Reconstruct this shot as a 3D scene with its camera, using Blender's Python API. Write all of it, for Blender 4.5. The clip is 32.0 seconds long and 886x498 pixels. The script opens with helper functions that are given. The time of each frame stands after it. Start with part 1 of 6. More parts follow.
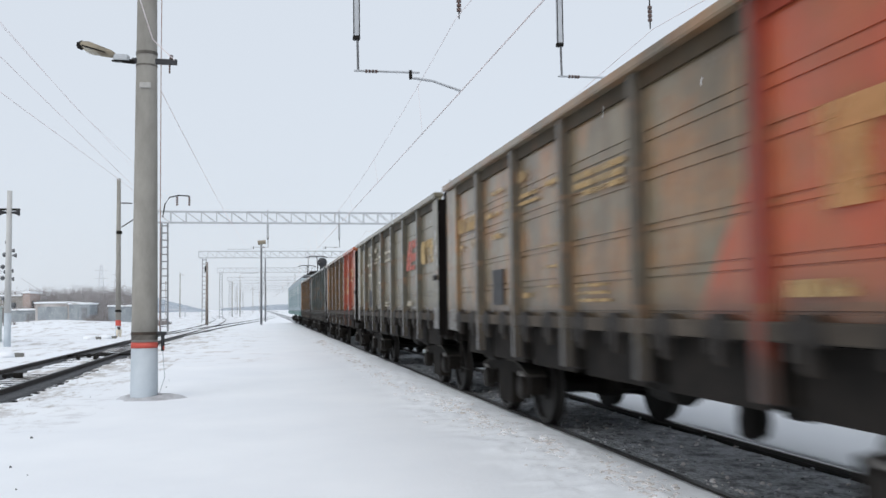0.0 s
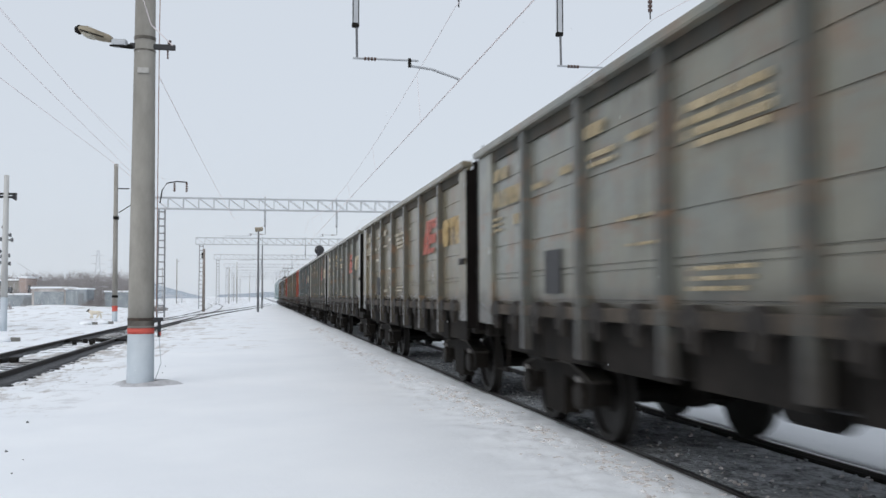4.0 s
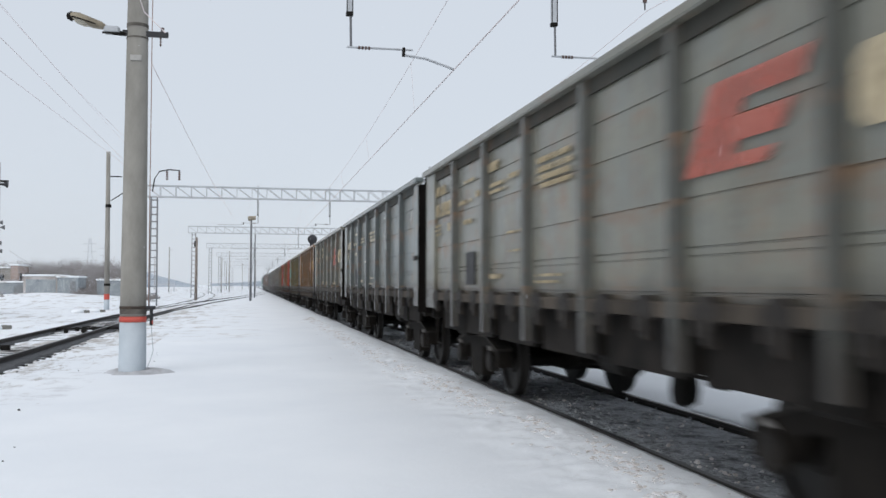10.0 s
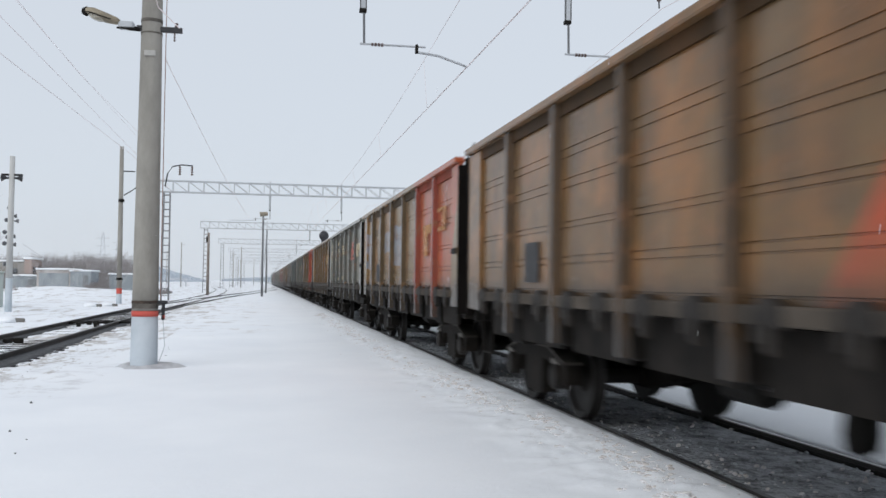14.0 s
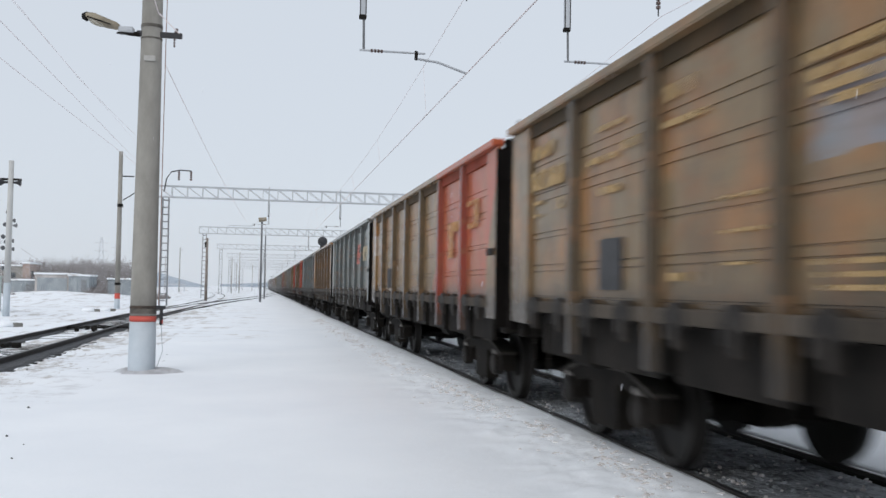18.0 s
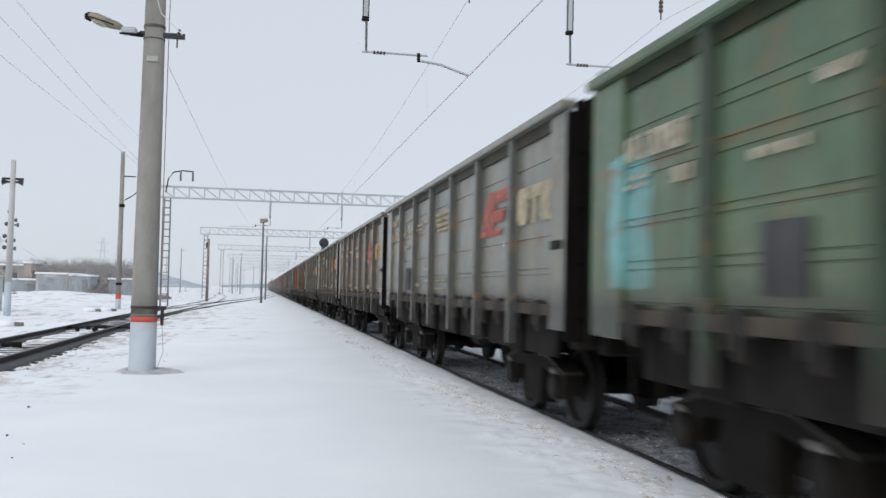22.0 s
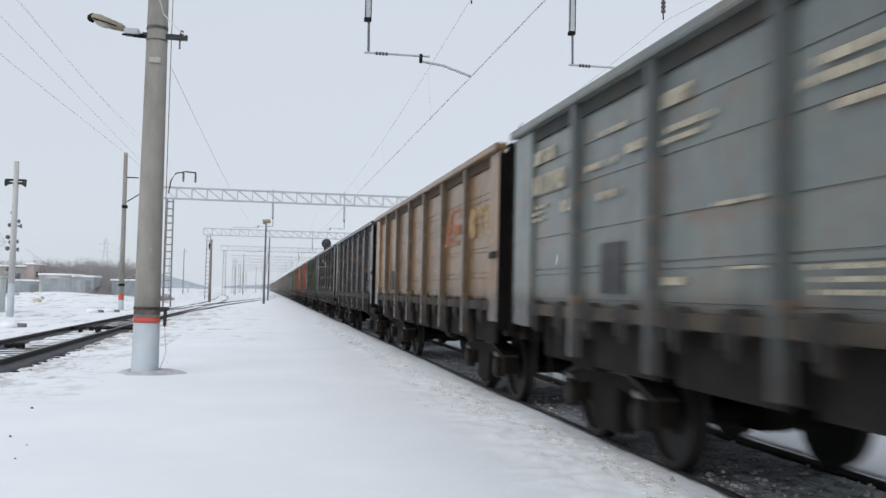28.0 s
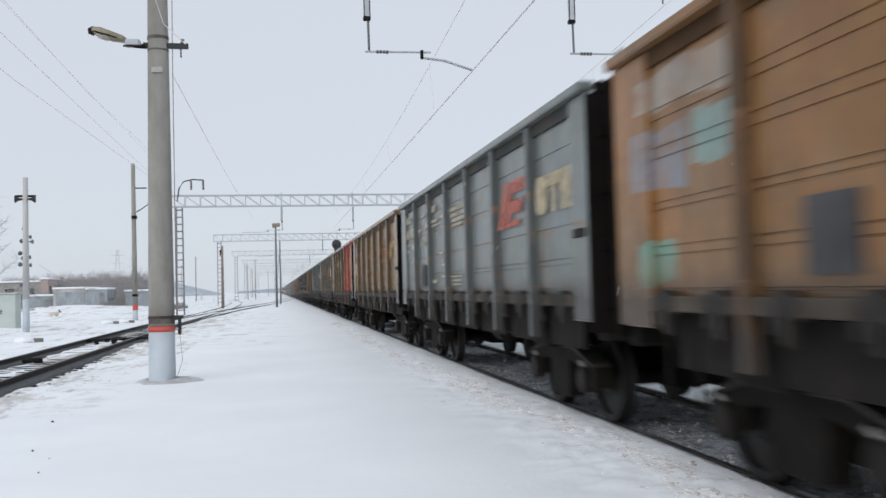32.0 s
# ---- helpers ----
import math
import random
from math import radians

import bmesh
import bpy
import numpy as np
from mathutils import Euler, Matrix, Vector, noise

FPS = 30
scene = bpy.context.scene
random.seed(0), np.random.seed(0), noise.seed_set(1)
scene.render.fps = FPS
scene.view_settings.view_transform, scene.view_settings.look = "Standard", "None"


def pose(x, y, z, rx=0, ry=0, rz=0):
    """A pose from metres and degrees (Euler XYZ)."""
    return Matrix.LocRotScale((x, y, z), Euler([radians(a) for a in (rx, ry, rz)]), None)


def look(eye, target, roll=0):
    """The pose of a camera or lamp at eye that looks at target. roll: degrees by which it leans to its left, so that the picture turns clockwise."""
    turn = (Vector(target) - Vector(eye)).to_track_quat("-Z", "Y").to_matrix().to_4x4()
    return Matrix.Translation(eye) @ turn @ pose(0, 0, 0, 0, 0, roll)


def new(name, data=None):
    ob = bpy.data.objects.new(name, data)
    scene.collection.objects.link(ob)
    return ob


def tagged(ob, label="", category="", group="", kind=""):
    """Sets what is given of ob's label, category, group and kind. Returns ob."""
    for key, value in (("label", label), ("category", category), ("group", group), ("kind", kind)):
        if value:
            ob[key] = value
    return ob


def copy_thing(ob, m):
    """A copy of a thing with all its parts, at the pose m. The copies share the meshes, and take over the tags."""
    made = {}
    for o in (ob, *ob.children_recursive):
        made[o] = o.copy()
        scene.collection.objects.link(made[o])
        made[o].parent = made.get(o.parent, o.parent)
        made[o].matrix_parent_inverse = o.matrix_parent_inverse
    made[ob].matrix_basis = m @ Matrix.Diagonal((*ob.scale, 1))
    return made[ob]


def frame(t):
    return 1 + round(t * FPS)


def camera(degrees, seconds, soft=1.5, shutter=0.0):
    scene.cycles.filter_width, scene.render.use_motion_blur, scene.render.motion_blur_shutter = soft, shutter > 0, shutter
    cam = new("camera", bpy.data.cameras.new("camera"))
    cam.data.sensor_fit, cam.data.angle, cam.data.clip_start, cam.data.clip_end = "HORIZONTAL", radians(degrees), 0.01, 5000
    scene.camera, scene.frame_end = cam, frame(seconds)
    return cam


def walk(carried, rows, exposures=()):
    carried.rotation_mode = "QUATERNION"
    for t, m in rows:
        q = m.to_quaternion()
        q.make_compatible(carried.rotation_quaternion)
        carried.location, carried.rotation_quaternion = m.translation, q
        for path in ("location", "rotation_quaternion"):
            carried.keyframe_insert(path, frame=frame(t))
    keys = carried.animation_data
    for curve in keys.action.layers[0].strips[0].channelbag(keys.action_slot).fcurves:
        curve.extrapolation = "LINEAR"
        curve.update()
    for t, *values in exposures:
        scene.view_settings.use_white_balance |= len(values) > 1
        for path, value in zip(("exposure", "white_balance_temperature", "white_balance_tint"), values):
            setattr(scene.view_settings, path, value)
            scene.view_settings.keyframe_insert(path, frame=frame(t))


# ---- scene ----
# World: x to the right of the running line, y along the track, z up from the rail head.
EYE = (0.0, 0.0, 1.533)
cam = camera(52.2, 32.0, soft=1.5, shutter=0.4)
TURNS = [  # seconds, yaw to the right of the track, pitch, lean
    (0, 11.36, 3.65, -0.73), (0.5, 11.52, 3.15, -0.36), (1, 10.88, 3.30, -0.15), (1.5, 10.47, 3.73, -0.25),
    (2, 11.00, 2.98, -0.09), (2.5, 11.70, 2.47, -0.11), (3, 11.78, 2.86, 0.14), (3.5, 11.73, 2.94, -0.04),
    (5.5, 11.04, 2.99, -0.25), (6, 11.23, 2.60, -0.28), (6.5, 11.48, 2.46, -0.09), (7, 11.61, 2.55, 0.02),
    (7.5, 11.44, 2.58, -0.21), (8, 10.70, 2.95, -0.27), (8.5, 11.01, 2.75, -0.13), (9, 11.49, 2.64, 0.06),
    (9.5, 11.79, 2.59, 0.25), (10, 11.97, 2.31, 0.15), (10.5, 12.07, 2.19, 0.26), (11, 12.14, 2.00, 0.51),
    (11.5, 12.25, 1.90, 0.73), (12, 12.29, 2.82, 0.77), (12.5, 11.61, 2.08, 0.05), (13, 11.14, 1.21, -0.34),
    (13.5, 10.84, 1.62, -0.17), (14, 11.26, 2.14, 0.70), (14.5, 11.30, 2.56, 0.73), (16.5, 11.35, 3.12, 1.69),
    (17, 11.43, 2.61, 1.46), (17.5, 11.46, 2.47, 1.30), (18, 11.34, 2.54, 0.94), (18.5, 11.65, 2.26, 1.08),
    (19, 11.78, 1.99, 1.03), (19.5, 12.28, 2.00, 0.91), (20, 12.53, 2.07, 1.02), (20.5, 12.57, 2.27, 1.07),
    (21, 12.50, 2.41, 1.21), (21.5, 12.61, 2.41, 1.28), (22, 11.26, 2.67, 1.29), (22.5, 11.86, 2.23, 1.21),
    (23, 11.74, 2.09, 1.32), (23.5, 11.48, 2.06, 1.39), (24, 11.31, 2.05, 1.52), (24.5, 11.62, 2.06, 1.16),
    (25, 11.89, 2.08, 0.80), (25.5, 11.64, 1.87, 0.48), (27.5, 10.99, 2.71, 1.25), (28, 11.10, 2.71, 1.24),
    (28.5, 10.76, 2.78, 0.68), (29, 10.60, 2.69, 0.31), (29.5, 9.90, 1.85, 1.35), (30, 10.37, 2.06, 1.21),
    (30.5, 10.74, 2.68, 0.23), (31, 10.93, 2.81, -0.35), (31.5, 9.92, 2.87, -0.50), (32, 10.45, 2.42, -1.50),
]


def aim(yaw, pitch, lean):
    y, p = radians(yaw), radians(pitch)
    way = Vector((math.sin(y) * math.cos(p), math.cos(y) * math.cos(p), math.sin(p)))
    return look(EYE, Vector(EYE) + way, lean)


walk(cam, [(t, aim(y, p, r)) for t, y, p, r in TURNS], [(0, 0.10), (1.2, 0.04), (3, 0.0), (32, 0.0)])

# ---- light: an overcast winter sky, with a weak broad sun behind cloud ----
SUN_UP, SUN_AZ = 28.0, 215.0
world = bpy.data.worlds.new("overcast")
scene.world = world
world.use_nodes = True
wn = world.node_tree
wn.nodes.clear()
sky = wn.nodes.new("ShaderNodeTexSky")
sky.sky_type, sky.sun_disc = "NISHITA", False
sky.sun_elevation, sky.sun_rotation = radians(SUN_UP), radians(SUN_AZ)
cover = wn.nodes.new("ShaderNodeMix")
cover.data_type = "RGBA"
cover.inputs[0].default_value = 0.93
cover.inputs[7].default_value = (6.45, 6.98, 7.7, 1)
back = wn.nodes.new("ShaderNodeBackground")
back.inputs[1].default_value = 0.105
wout = wn.nodes.new("ShaderNodeOutputWorld")
wn.links.new(sky.outputs[0], cover.inputs[6])
wn.links.new(cover.outputs[2], back.inputs[0])
wn.links.new(back.outputs[0], wout.inputs[0])
sun = new("sun", bpy.data.lights.new("sun", "SUN"))
sun.data.energy, sun.data.angle, sun.data.color = 1.1, radians(40), (1.0, 0.97, 0.93)
sun.matrix_world = look((-20, -30, 30), (0, 0, 0))
scene.view_settings.exposure = 0.0

# ---- materials ----


class Nodes:
    """A short way to write node trees."""

    def __init__(self, name):
        self.mat = bpy.data.materials.new(name)
        self.mat.use_nodes = True
        self.tree = self.mat.node_tree
        self.bsdf = self.tree.nodes["Principled BSDF"]

    def node(self, kind, **values):
        n = self.tree.nodes.new(kind)
        for key, value in values.items():
            if key.startswith("i") and key[1:].isdigit():
                self.put(n.inputs[int(key[1:])], value)
            elif key == "op":
                n.operation = value
            elif key == "data":
                n.data_type = value
        return n

    def put(self, socket, value):
        if isinstance(value, bpy.types.NodeSocket):
            self.tree.links.new(value, socket)
        else:
            socket.default_value = value

    def math(self, op, a, b=0.0):
        return self.node("ShaderNodeMath", op=op, i0=a, i1=b).outputs[0]

    def mix(self, fac, a, b):
        return self.node("ShaderNodeMix", data="RGBA", i0=fac, i6=a, i7=b).outputs[2]

    def coords(self, scale=(1, 1, 1), spread=True):
        tc = self.node("ShaderNodeTexCoord").outputs["Object"]
        mp = self.node("ShaderNodeMapping", i0=tc, i3=scale)
        if spread:
            r = self.node("ShaderNodeObjectInfo").outputs["Random"]
            self.put(mp.inputs[1], self.node("ShaderNodeCombineXYZ", i0=self.math("MULTIPLY", r, 37.0), i1=self.math("MULTIPLY", r, 91.0), i2=r).outputs[0])
        return mp.outputs[0]

    def noise(self, at, scale, detail=4.0, rough=0.6):
        return self.node("ShaderNodeTexNoise", i0=at, i2=scale, i3=detail, i4=rough).outputs[0]

    def step(self, value, lo, hi):
        n = self.node("ShaderNodeMapRange", i0=value, i1=lo, i2=hi, i3=0.0, i4=1.0)
        return n.outputs[0]

    def finish(self, color, rough=0.7, metal=0.0, bump=None, strength=0.2, dist=0.01):
        self.put(self.bsdf.inputs["Base Color"], color)
        self.put(self.bsdf.inputs["Roughness"], rough)
        self.bsdf.inputs["Metallic"].default_value = metal
        if bump is not None:
            b = self.node("ShaderNodeBump", i0=strength, i1=dist)
            self.put(b.inputs["Height"], bump)
            self.put(self.bsdf.inputs["Normal"], b.outputs[0])
        return self.mat


def rgba(c):
    return (c[0], c[1], c[2], 1)


def rough_stuff(name, a, b, scale=3.0, fine=40.0, rough=0.8, metal=0.0, strength=0.3, dist=0.01, stretch=(1, 1, 1), sheen=0.5):
    """A surface of two tones, broad patches and fine grain."""
    n = Nodes(name)
    at = n.coords(stretch)
    big, small = n.noise(at, scale), n.noise(at, fine, 3.0, 0.7)
    n.bsdf.inputs["Specular IOR Level"].default_value = sheen
    f = n.math("ADD", n.math("MULTIPLY", n.step(big, 0.32, 0.68), 0.7), n.math("MULTIPLY", small, 0.3))
    return n.finish(n.mix(f, rgba(a), rgba(b)), rough, metal, small, strength, dist)


def paint(name, base, red=False, red_color=(0.48, 0.080, 0.031), patches=(), grime=0.5, rust=0.35, worn=(0.16, 0.12, 0.09), tint=(0.3, 0.3, 0.28, 0.2), floor_shade=False, low_z=1.74, chalky=1.0):
    """Old wagon paint: sun-bleached, streaked, rusty, with overpainted panels. The map holds metres along the wagon and above the rail."""
    n = Nodes(name)
    at = n.coords((1, 1, 1))
    uv = n.node("ShaderNodeUVMap").outputs[0]
    sep = n.node("ShaderNodeSeparateXYZ", i0=uv)
    y = n.math("MULTIPLY", n.math("SUBTRACT", sep.outputs[0], 0.5), 20.0)
    z = n.math("MULTIPLY", sep.outputs[1], 5.0)
    wob = n.math("MULTIPLY", n.math("SUBTRACT", n.noise(at, 1.6, 5.0), 0.5), 0.3)
    yw, zw = n.math("ADD", y, wob), n.math("ADD", z, wob)
    base = tuple(0.78 * v for v in base)
    chalky *= min(1.0, sum(base) / 0.38)  # deep paints chalk less
    color = rgba(base)
    if red:
        lean = n.math("MULTIPLY", n.math("SUBTRACT", z, 1.4), 0.8)
        front = n.math("MAXIMUM", n.math("LESS_THAN", n.math("ADD", y, lean), -1.75), n.math("LESS_THAN", y, -2.72))
        lean2 = n.math("MULTIPLY", n.math("SUBTRACT", z, 1.4), 0.48)
        rear = n.math("GREATER_THAN", n.math("ADD", y, lean2), -5.75)
        red_end = n.math("MULTIPLY", front, rear)
        color = n.mix(red_end, color, rgba(red_color))
    laid = []
    for y0, y1, z0, z1, c in patches:
        m = n.math("MULTIPLY", n.math("GREATER_THAN", yw, y0), n.math("LESS_THAN", yw, y1))
        m = n.math("MULTIPLY", m, n.math("MULTIPLY", n.math("GREATER_THAN", zw, z0), n.math("LESS_THAN", zw, z1)))
        color = n.mix(n.math("MULTIPLY", m, 0.85), color, rgba(c))
        laid.append((m, c))
    fade = n.noise(at, 0.8, 4.0, 0.65)
    color = n.mix(n.math("MULTIPLY", n.step(fade, 0.45, 0.66), 0.18), color, rgba(tuple(0.55 * v + 0.13 * chalky * k for v, k in zip(base, (1.05, 1.0, 0.9)))))
    patch = n.noise(n.coords((1.0, 1.0, 1.0)), 1.35, 3.5, 0.6)
    color = n.mix(n.math("MULTIPLY", n.step(patch, 0.47, 0.62), tint[3]), color, rgba(tint))
    chalk = n.noise(n.coords((1.0, 1.2, 0.8)), 1.6, 3.5, 0.6)
    color = n.mix(n.math("MULTIPLY", n.step(chalk, 0.50, 0.64), 0.48), color, rgba(tuple(0.62 * v + chalky * k for v, k in zip(base, (0.125, 0.105, 0.075)))))
    blot = n.noise(n.coords((1.0, 1.3, 0.7)), 1.2, 4.0, 0.62)
    color = n.mix(n.math("MULTIPLY", n.step(blot, 0.48, 0.66), grime), color, rgba(worn))
    streak = n.noise(n.coords((1.0, 5.0, 0.35)), 1.5, 6.0, 0.75)
    color = n.mix(n.math("MULTIPLY", n.step(streak, 0.49, 0.64), grime * 0.7), color, rgba(worn))
    for m, c in laid:
        color = n.mix(n.math("MULTIPLY", m, 0.4), color, rgba(c))
    mottle = n.noise(n.coords((1.0, 0.9, 0.7)), 6.5, 6.0, 0.75)
    color = n.mix(n.math("MULTIPLY", n.step(mottle, 0.50, 0.66), 0.3), color, rgba(worn))
    color = n.mix(n.math("MULTIPLY", n.step(mottle, 0.48, 0.32), 0.3), color, rgba(tuple(1.3 * v + 0.02 * chalky for v in base)))
    if red:  # the red end is the newer coat and has weathered less
        color = n.mix(n.math("MULTIPLY", red_end, 0.5), color, rgba(red_color))
    spots = n.noise(at, 2.1, 9.0, 0.8)
    color = n.mix(n.math("MULTIPLY", n.step(spots, 0.52, 0.64), rust), color, (0.25, 0.10, 0.035, 1))
    # rust weeping from the seams between the side sheets
    weep = n.noise(n.coords((1.0, 0.8, 2.2)), 1.7, 5.0, 0.7)
    for seam in (2.60, 2.13, 1.50):
        below = n.math("SUBTRACT", seam, z)
        m = n.math("MULTIPLY", n.step(below, 0.13, 0.0), n.math("GREATER_THAN", below, -0.03))
        color = n.mix(n.math("MULTIPLY", n.math("MULTIPLY", m, n.step(weep, 0.47, 0.62)), 0.6), color, (0.21, 0.105, 0.045, 1))
    dust = n.math("MULTIPLY", n.step(n.math("ADD", z, n.math("MULTIPLY", fade, 0.5)), low_z + 0.40, low_z + 0.04), 0.45)
    color = n.mix(dust, color, rgba(tuple(0.4 * v + chalky * k for v, k in zip(base, (0.085, 0.07, 0.05)))))
    # near black towards the bottom, its edge broken by noise
    bottom_dark = n.math("MULTIPLY", n.step(n.math("ADD", z, n.math("MULTIPLY", spots, 0.5)), low_z + 0.14, low_z - 0.12), 0.85)
    color = n.mix(bottom_dark, color, (0.03, 0.024, 0.019, 1))
    # shade below the floor line, put in as near-black colour
    if floor_shade:
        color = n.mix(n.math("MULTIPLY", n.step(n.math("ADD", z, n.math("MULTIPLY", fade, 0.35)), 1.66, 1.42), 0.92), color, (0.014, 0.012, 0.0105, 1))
    grain = n.noise(at, 26.0, 4.0, 0.7)
    color = n.mix(n.math("MULTIPLY", grain, 0.3), color, rgba(tuple(0.5 * v for v in base)))
    n.bsdf.inputs["Specular IOR Level"].default_value = 0.12 if floor_shade else 0.3
    if chalky > 0.5 and not floor_shade:  # a bloom of pale dust
        n.bsdf.inputs["Sheen Weight"].default_value = 0.1
        n.bsdf.inputs["Sheen Roughness"].default_value = 0.3
        n.bsdf.inputs["Sheen Tint"].default_value = (0.95, 0.92, 0.88, 1)
    return n.finish(color, n.math("ADD", 0.55 if floor_shade else 0.18, n.math("MULTIPLY", blot, 0.14)), 0.0, grain, 0.08, 0.005)


def snow_mat():
    n = Nodes("snow")
    at = n.coords((1, 1, 1), False)
    drift, grain = n.noise(at, 0.35, 4.0), n.noise(at, 9.0, 6.0, 0.7)
    sep = n.node("ShaderNodeSeparateXYZ", i0=at)
    # grit thrown out along the running line
    near = n.math("SUBTRACT", 1.0, n.math("MINIMUM", n.math("ABSOLUTE", n.math("SUBTRACT", sep.outputs[0], 2.98)), 1.0))
    grit = n.math("MULTIPLY", n.step(n.noise(at, 5.5, 6.0, 0.8), 0.57, 0.70), n.math("MULTIPLY", n.step(near, 0.25, 0.85), 0.55))
    color = n.mix(n.step(drift, 0.35, 0.7), (0.85, 0.875, 0.912, 1), (0.915, 0.935, 0.962, 1))
    color = n.mix(grit, color, (0.42, 0.37, 0.33, 1))
    # soil and dry grass blown bare in streaks by the siding and beyond it
    by = n.math("MULTIPLY", n.math("LESS_THAN", sep.outputs[0], -2.6), n.math("GREATER_THAN", sep.outputs[0], -40.0))
    by = n.math("MULTIPLY", by, n.math("GREATER_THAN", sep.outputs[1], 13.0))
    bare = n.noise(n.coords((0.9, 0.22, 1.0), False), 1.1, 8.0, 0.72)
    color = n.mix(n.math("MULTIPLY", n.math("MULTIPLY", n.step(bare, 0.53, 0.60), by), 0.65), color, (0.36, 0.31, 0.27, 1))
    tread = n.noise(n.coords((0.5, 0.5, 1.0), False), 3.2, 5.0, 0.7)
    color = n.mix(n.math("MULTIPLY", n.step(tread, 0.55, 0.66), n.math("MULTIPLY", by, 0.55)), color, (0.58, 0.58, 0.60, 1))
    side = n.math("SUBTRACT", 1.0, n.math("MINIMUM", n.math("DIVIDE", n.math("ABSOLUTE", n.math("ADD", sep.outputs[0], 4.75)), 1.9), 1.0))
    reach = n.math("MULTIPLY", n.step(sep.outputs[1], 12.0, 17.0), n.step(sep.outputs[1], 95.0, 50.0))
    dirt = n.noise(n.coords((1.0, 0.35, 1.0), False), 1.9, 9.0, 0.78)
    dirt = n.step(n.math("ADD", dirt, n.math("MULTIPLY", side, 0.16)), 0.60, 0.66)
    color = n.mix(n.math("MULTIPLY", n.math("MULTIPLY", dirt, reach), n.math("MULTIPLY", n.step(side, 0.0, 0.3), 0.62)), color, (0.27, 0.215, 0.165, 1))
    track = n.math("SUBTRACT", 1.0, n.math("MINIMUM", n.math("DIVIDE", n.math("ABSOLUTE", n.math("ADD", sep.outputs[0], 1.9)), 2.6), 1.0))
    reach = n.math("MULTIPLY", n.step(sep.outputs[1], 26.0, 31.0), n.step(sep.outputs[1], 90.0, 60.0))
    soil = n.step(n.noise(n.coords((0.45, 0.30, 1.0), False), 2.4, 8.0, 0.75), 0.54, 0.62)
    color = n.mix(n.math("MULTIPLY", n.math("MULTIPLY", soil, reach), n.math("MULTIPLY", n.step(track, 0.0, 0.5), 0.6)), color, (0.40, 0.345, 0.29, 1))
    h = n.math("ADD", n.math("MULTIPLY", drift, 0.6), n.math("MULTIPLY", grain, 0.4))
    return n.finish(color, 0.65, 0.0, h, 0.32, 0.05)


def ballast_mat():
    n = Nodes("ballast")
    at = n.coords((1, 1, 1), False)
    stones = n.node("ShaderNodeTexVoronoi", i0=at, i2=17.0)
    white = n.step(n.noise(n.coords((1.0, 0.8, 1.0), False), 5.0, 7.0, 0.8), 0.39, 0.57)
    color = n.mix(stones.outputs[0], (0.08, 0.082, 0.088, 1), (0.21, 0.213, 0.22, 1))
    color = n.mix(n.math("MULTIPLY", white, 0.72), color, (0.66, 0.69, 0.73, 1))
    return n.finish(color, 0.85, 0.0, stones.outputs[0], 0.8, 0.03)


def glass_mat():
    n = Nodes("lamp_glass")
    n.bsdf.inputs["Transmission Weight"].default_value = 0.4
    return n.finish((0.62, 0.58, 0.48, 1), 0.2)


SNOW, BALLAST = snow_mat(), ballast_mat()
CONCRETE = rough_stuff("weathered_concrete", (0.20, 0.19, 0.17), (0.355, 0.34, 0.308), 2.2, 30.0, 0.9, 0, 0.4, 0.01, (1, 1, 0.4))
PALE_CONCRETE = rough_stuff("pale_limed_concrete", (0.42, 0.42, 0.41), (0.58, 0.58, 0.57), 2.2, 30.0, 0.9, 0, 0.4, 0.01, (1, 1, 0.4))
PALE_PAINT = rough_stuff("pale_blue_grey_paint", (0.42, 0.48, 0.53), (0.55, 0.60, 0.65), 2.0, 30.0, 0.75)
RED_PAINT = rough_stuff("signal_red_paint", (0.52, 0.07, 0.05), (0.62, 0.12, 0.09), 3.0, 30.0, 0.7)
RAIL = rough_stuff("rail_steel", (0.016, 0.014, 0.013), (0.036, 0.030, 0.026), 2.0, 30.0, 0.6)
RAIL_SHINE = rough_stuff("polished_rail_head", (0.10, 0.10, 0.105), (0.17, 0.17, 0.175), 2.0, 20.0, 0.4, 0.9)
# Galvanised grey, lifted so the far gantries carry some haze in their colour.
GALV = rough_stuff("galvanised_steel", (0.40, 0.42, 0.445), (0.54, 0.56, 0.585), 1.0, 20.0, 0.6, 0.2)
MAST_STEEL = rough_stuff("weathered_mast_steel", (0.17, 0.175, 0.185), (0.27, 0.275, 0.285), 1.0, 20.0, 0.7)
DARK_GREY = rough_stuff("dark_grey_paint", (0.10, 0.105, 0.115), (0.16, 0.165, 0.175), 2.0, 20.0, 0.6)
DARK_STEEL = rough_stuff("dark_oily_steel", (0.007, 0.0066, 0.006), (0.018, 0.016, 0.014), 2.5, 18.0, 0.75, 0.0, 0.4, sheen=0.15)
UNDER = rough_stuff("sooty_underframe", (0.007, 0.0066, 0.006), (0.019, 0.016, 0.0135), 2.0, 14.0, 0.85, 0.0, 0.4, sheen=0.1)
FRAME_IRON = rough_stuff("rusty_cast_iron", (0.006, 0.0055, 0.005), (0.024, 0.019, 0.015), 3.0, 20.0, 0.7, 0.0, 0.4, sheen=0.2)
# Wagon ends are near black whatever the colour of the sides.
END_BLACK = rough_stuff("near_black_end_wall", (0.005, 0.0045, 0.004), (0.012, 0.010, 0.009), 1.5, 14.0, 0.9, 0.0, 0.3, sheen=0.05)
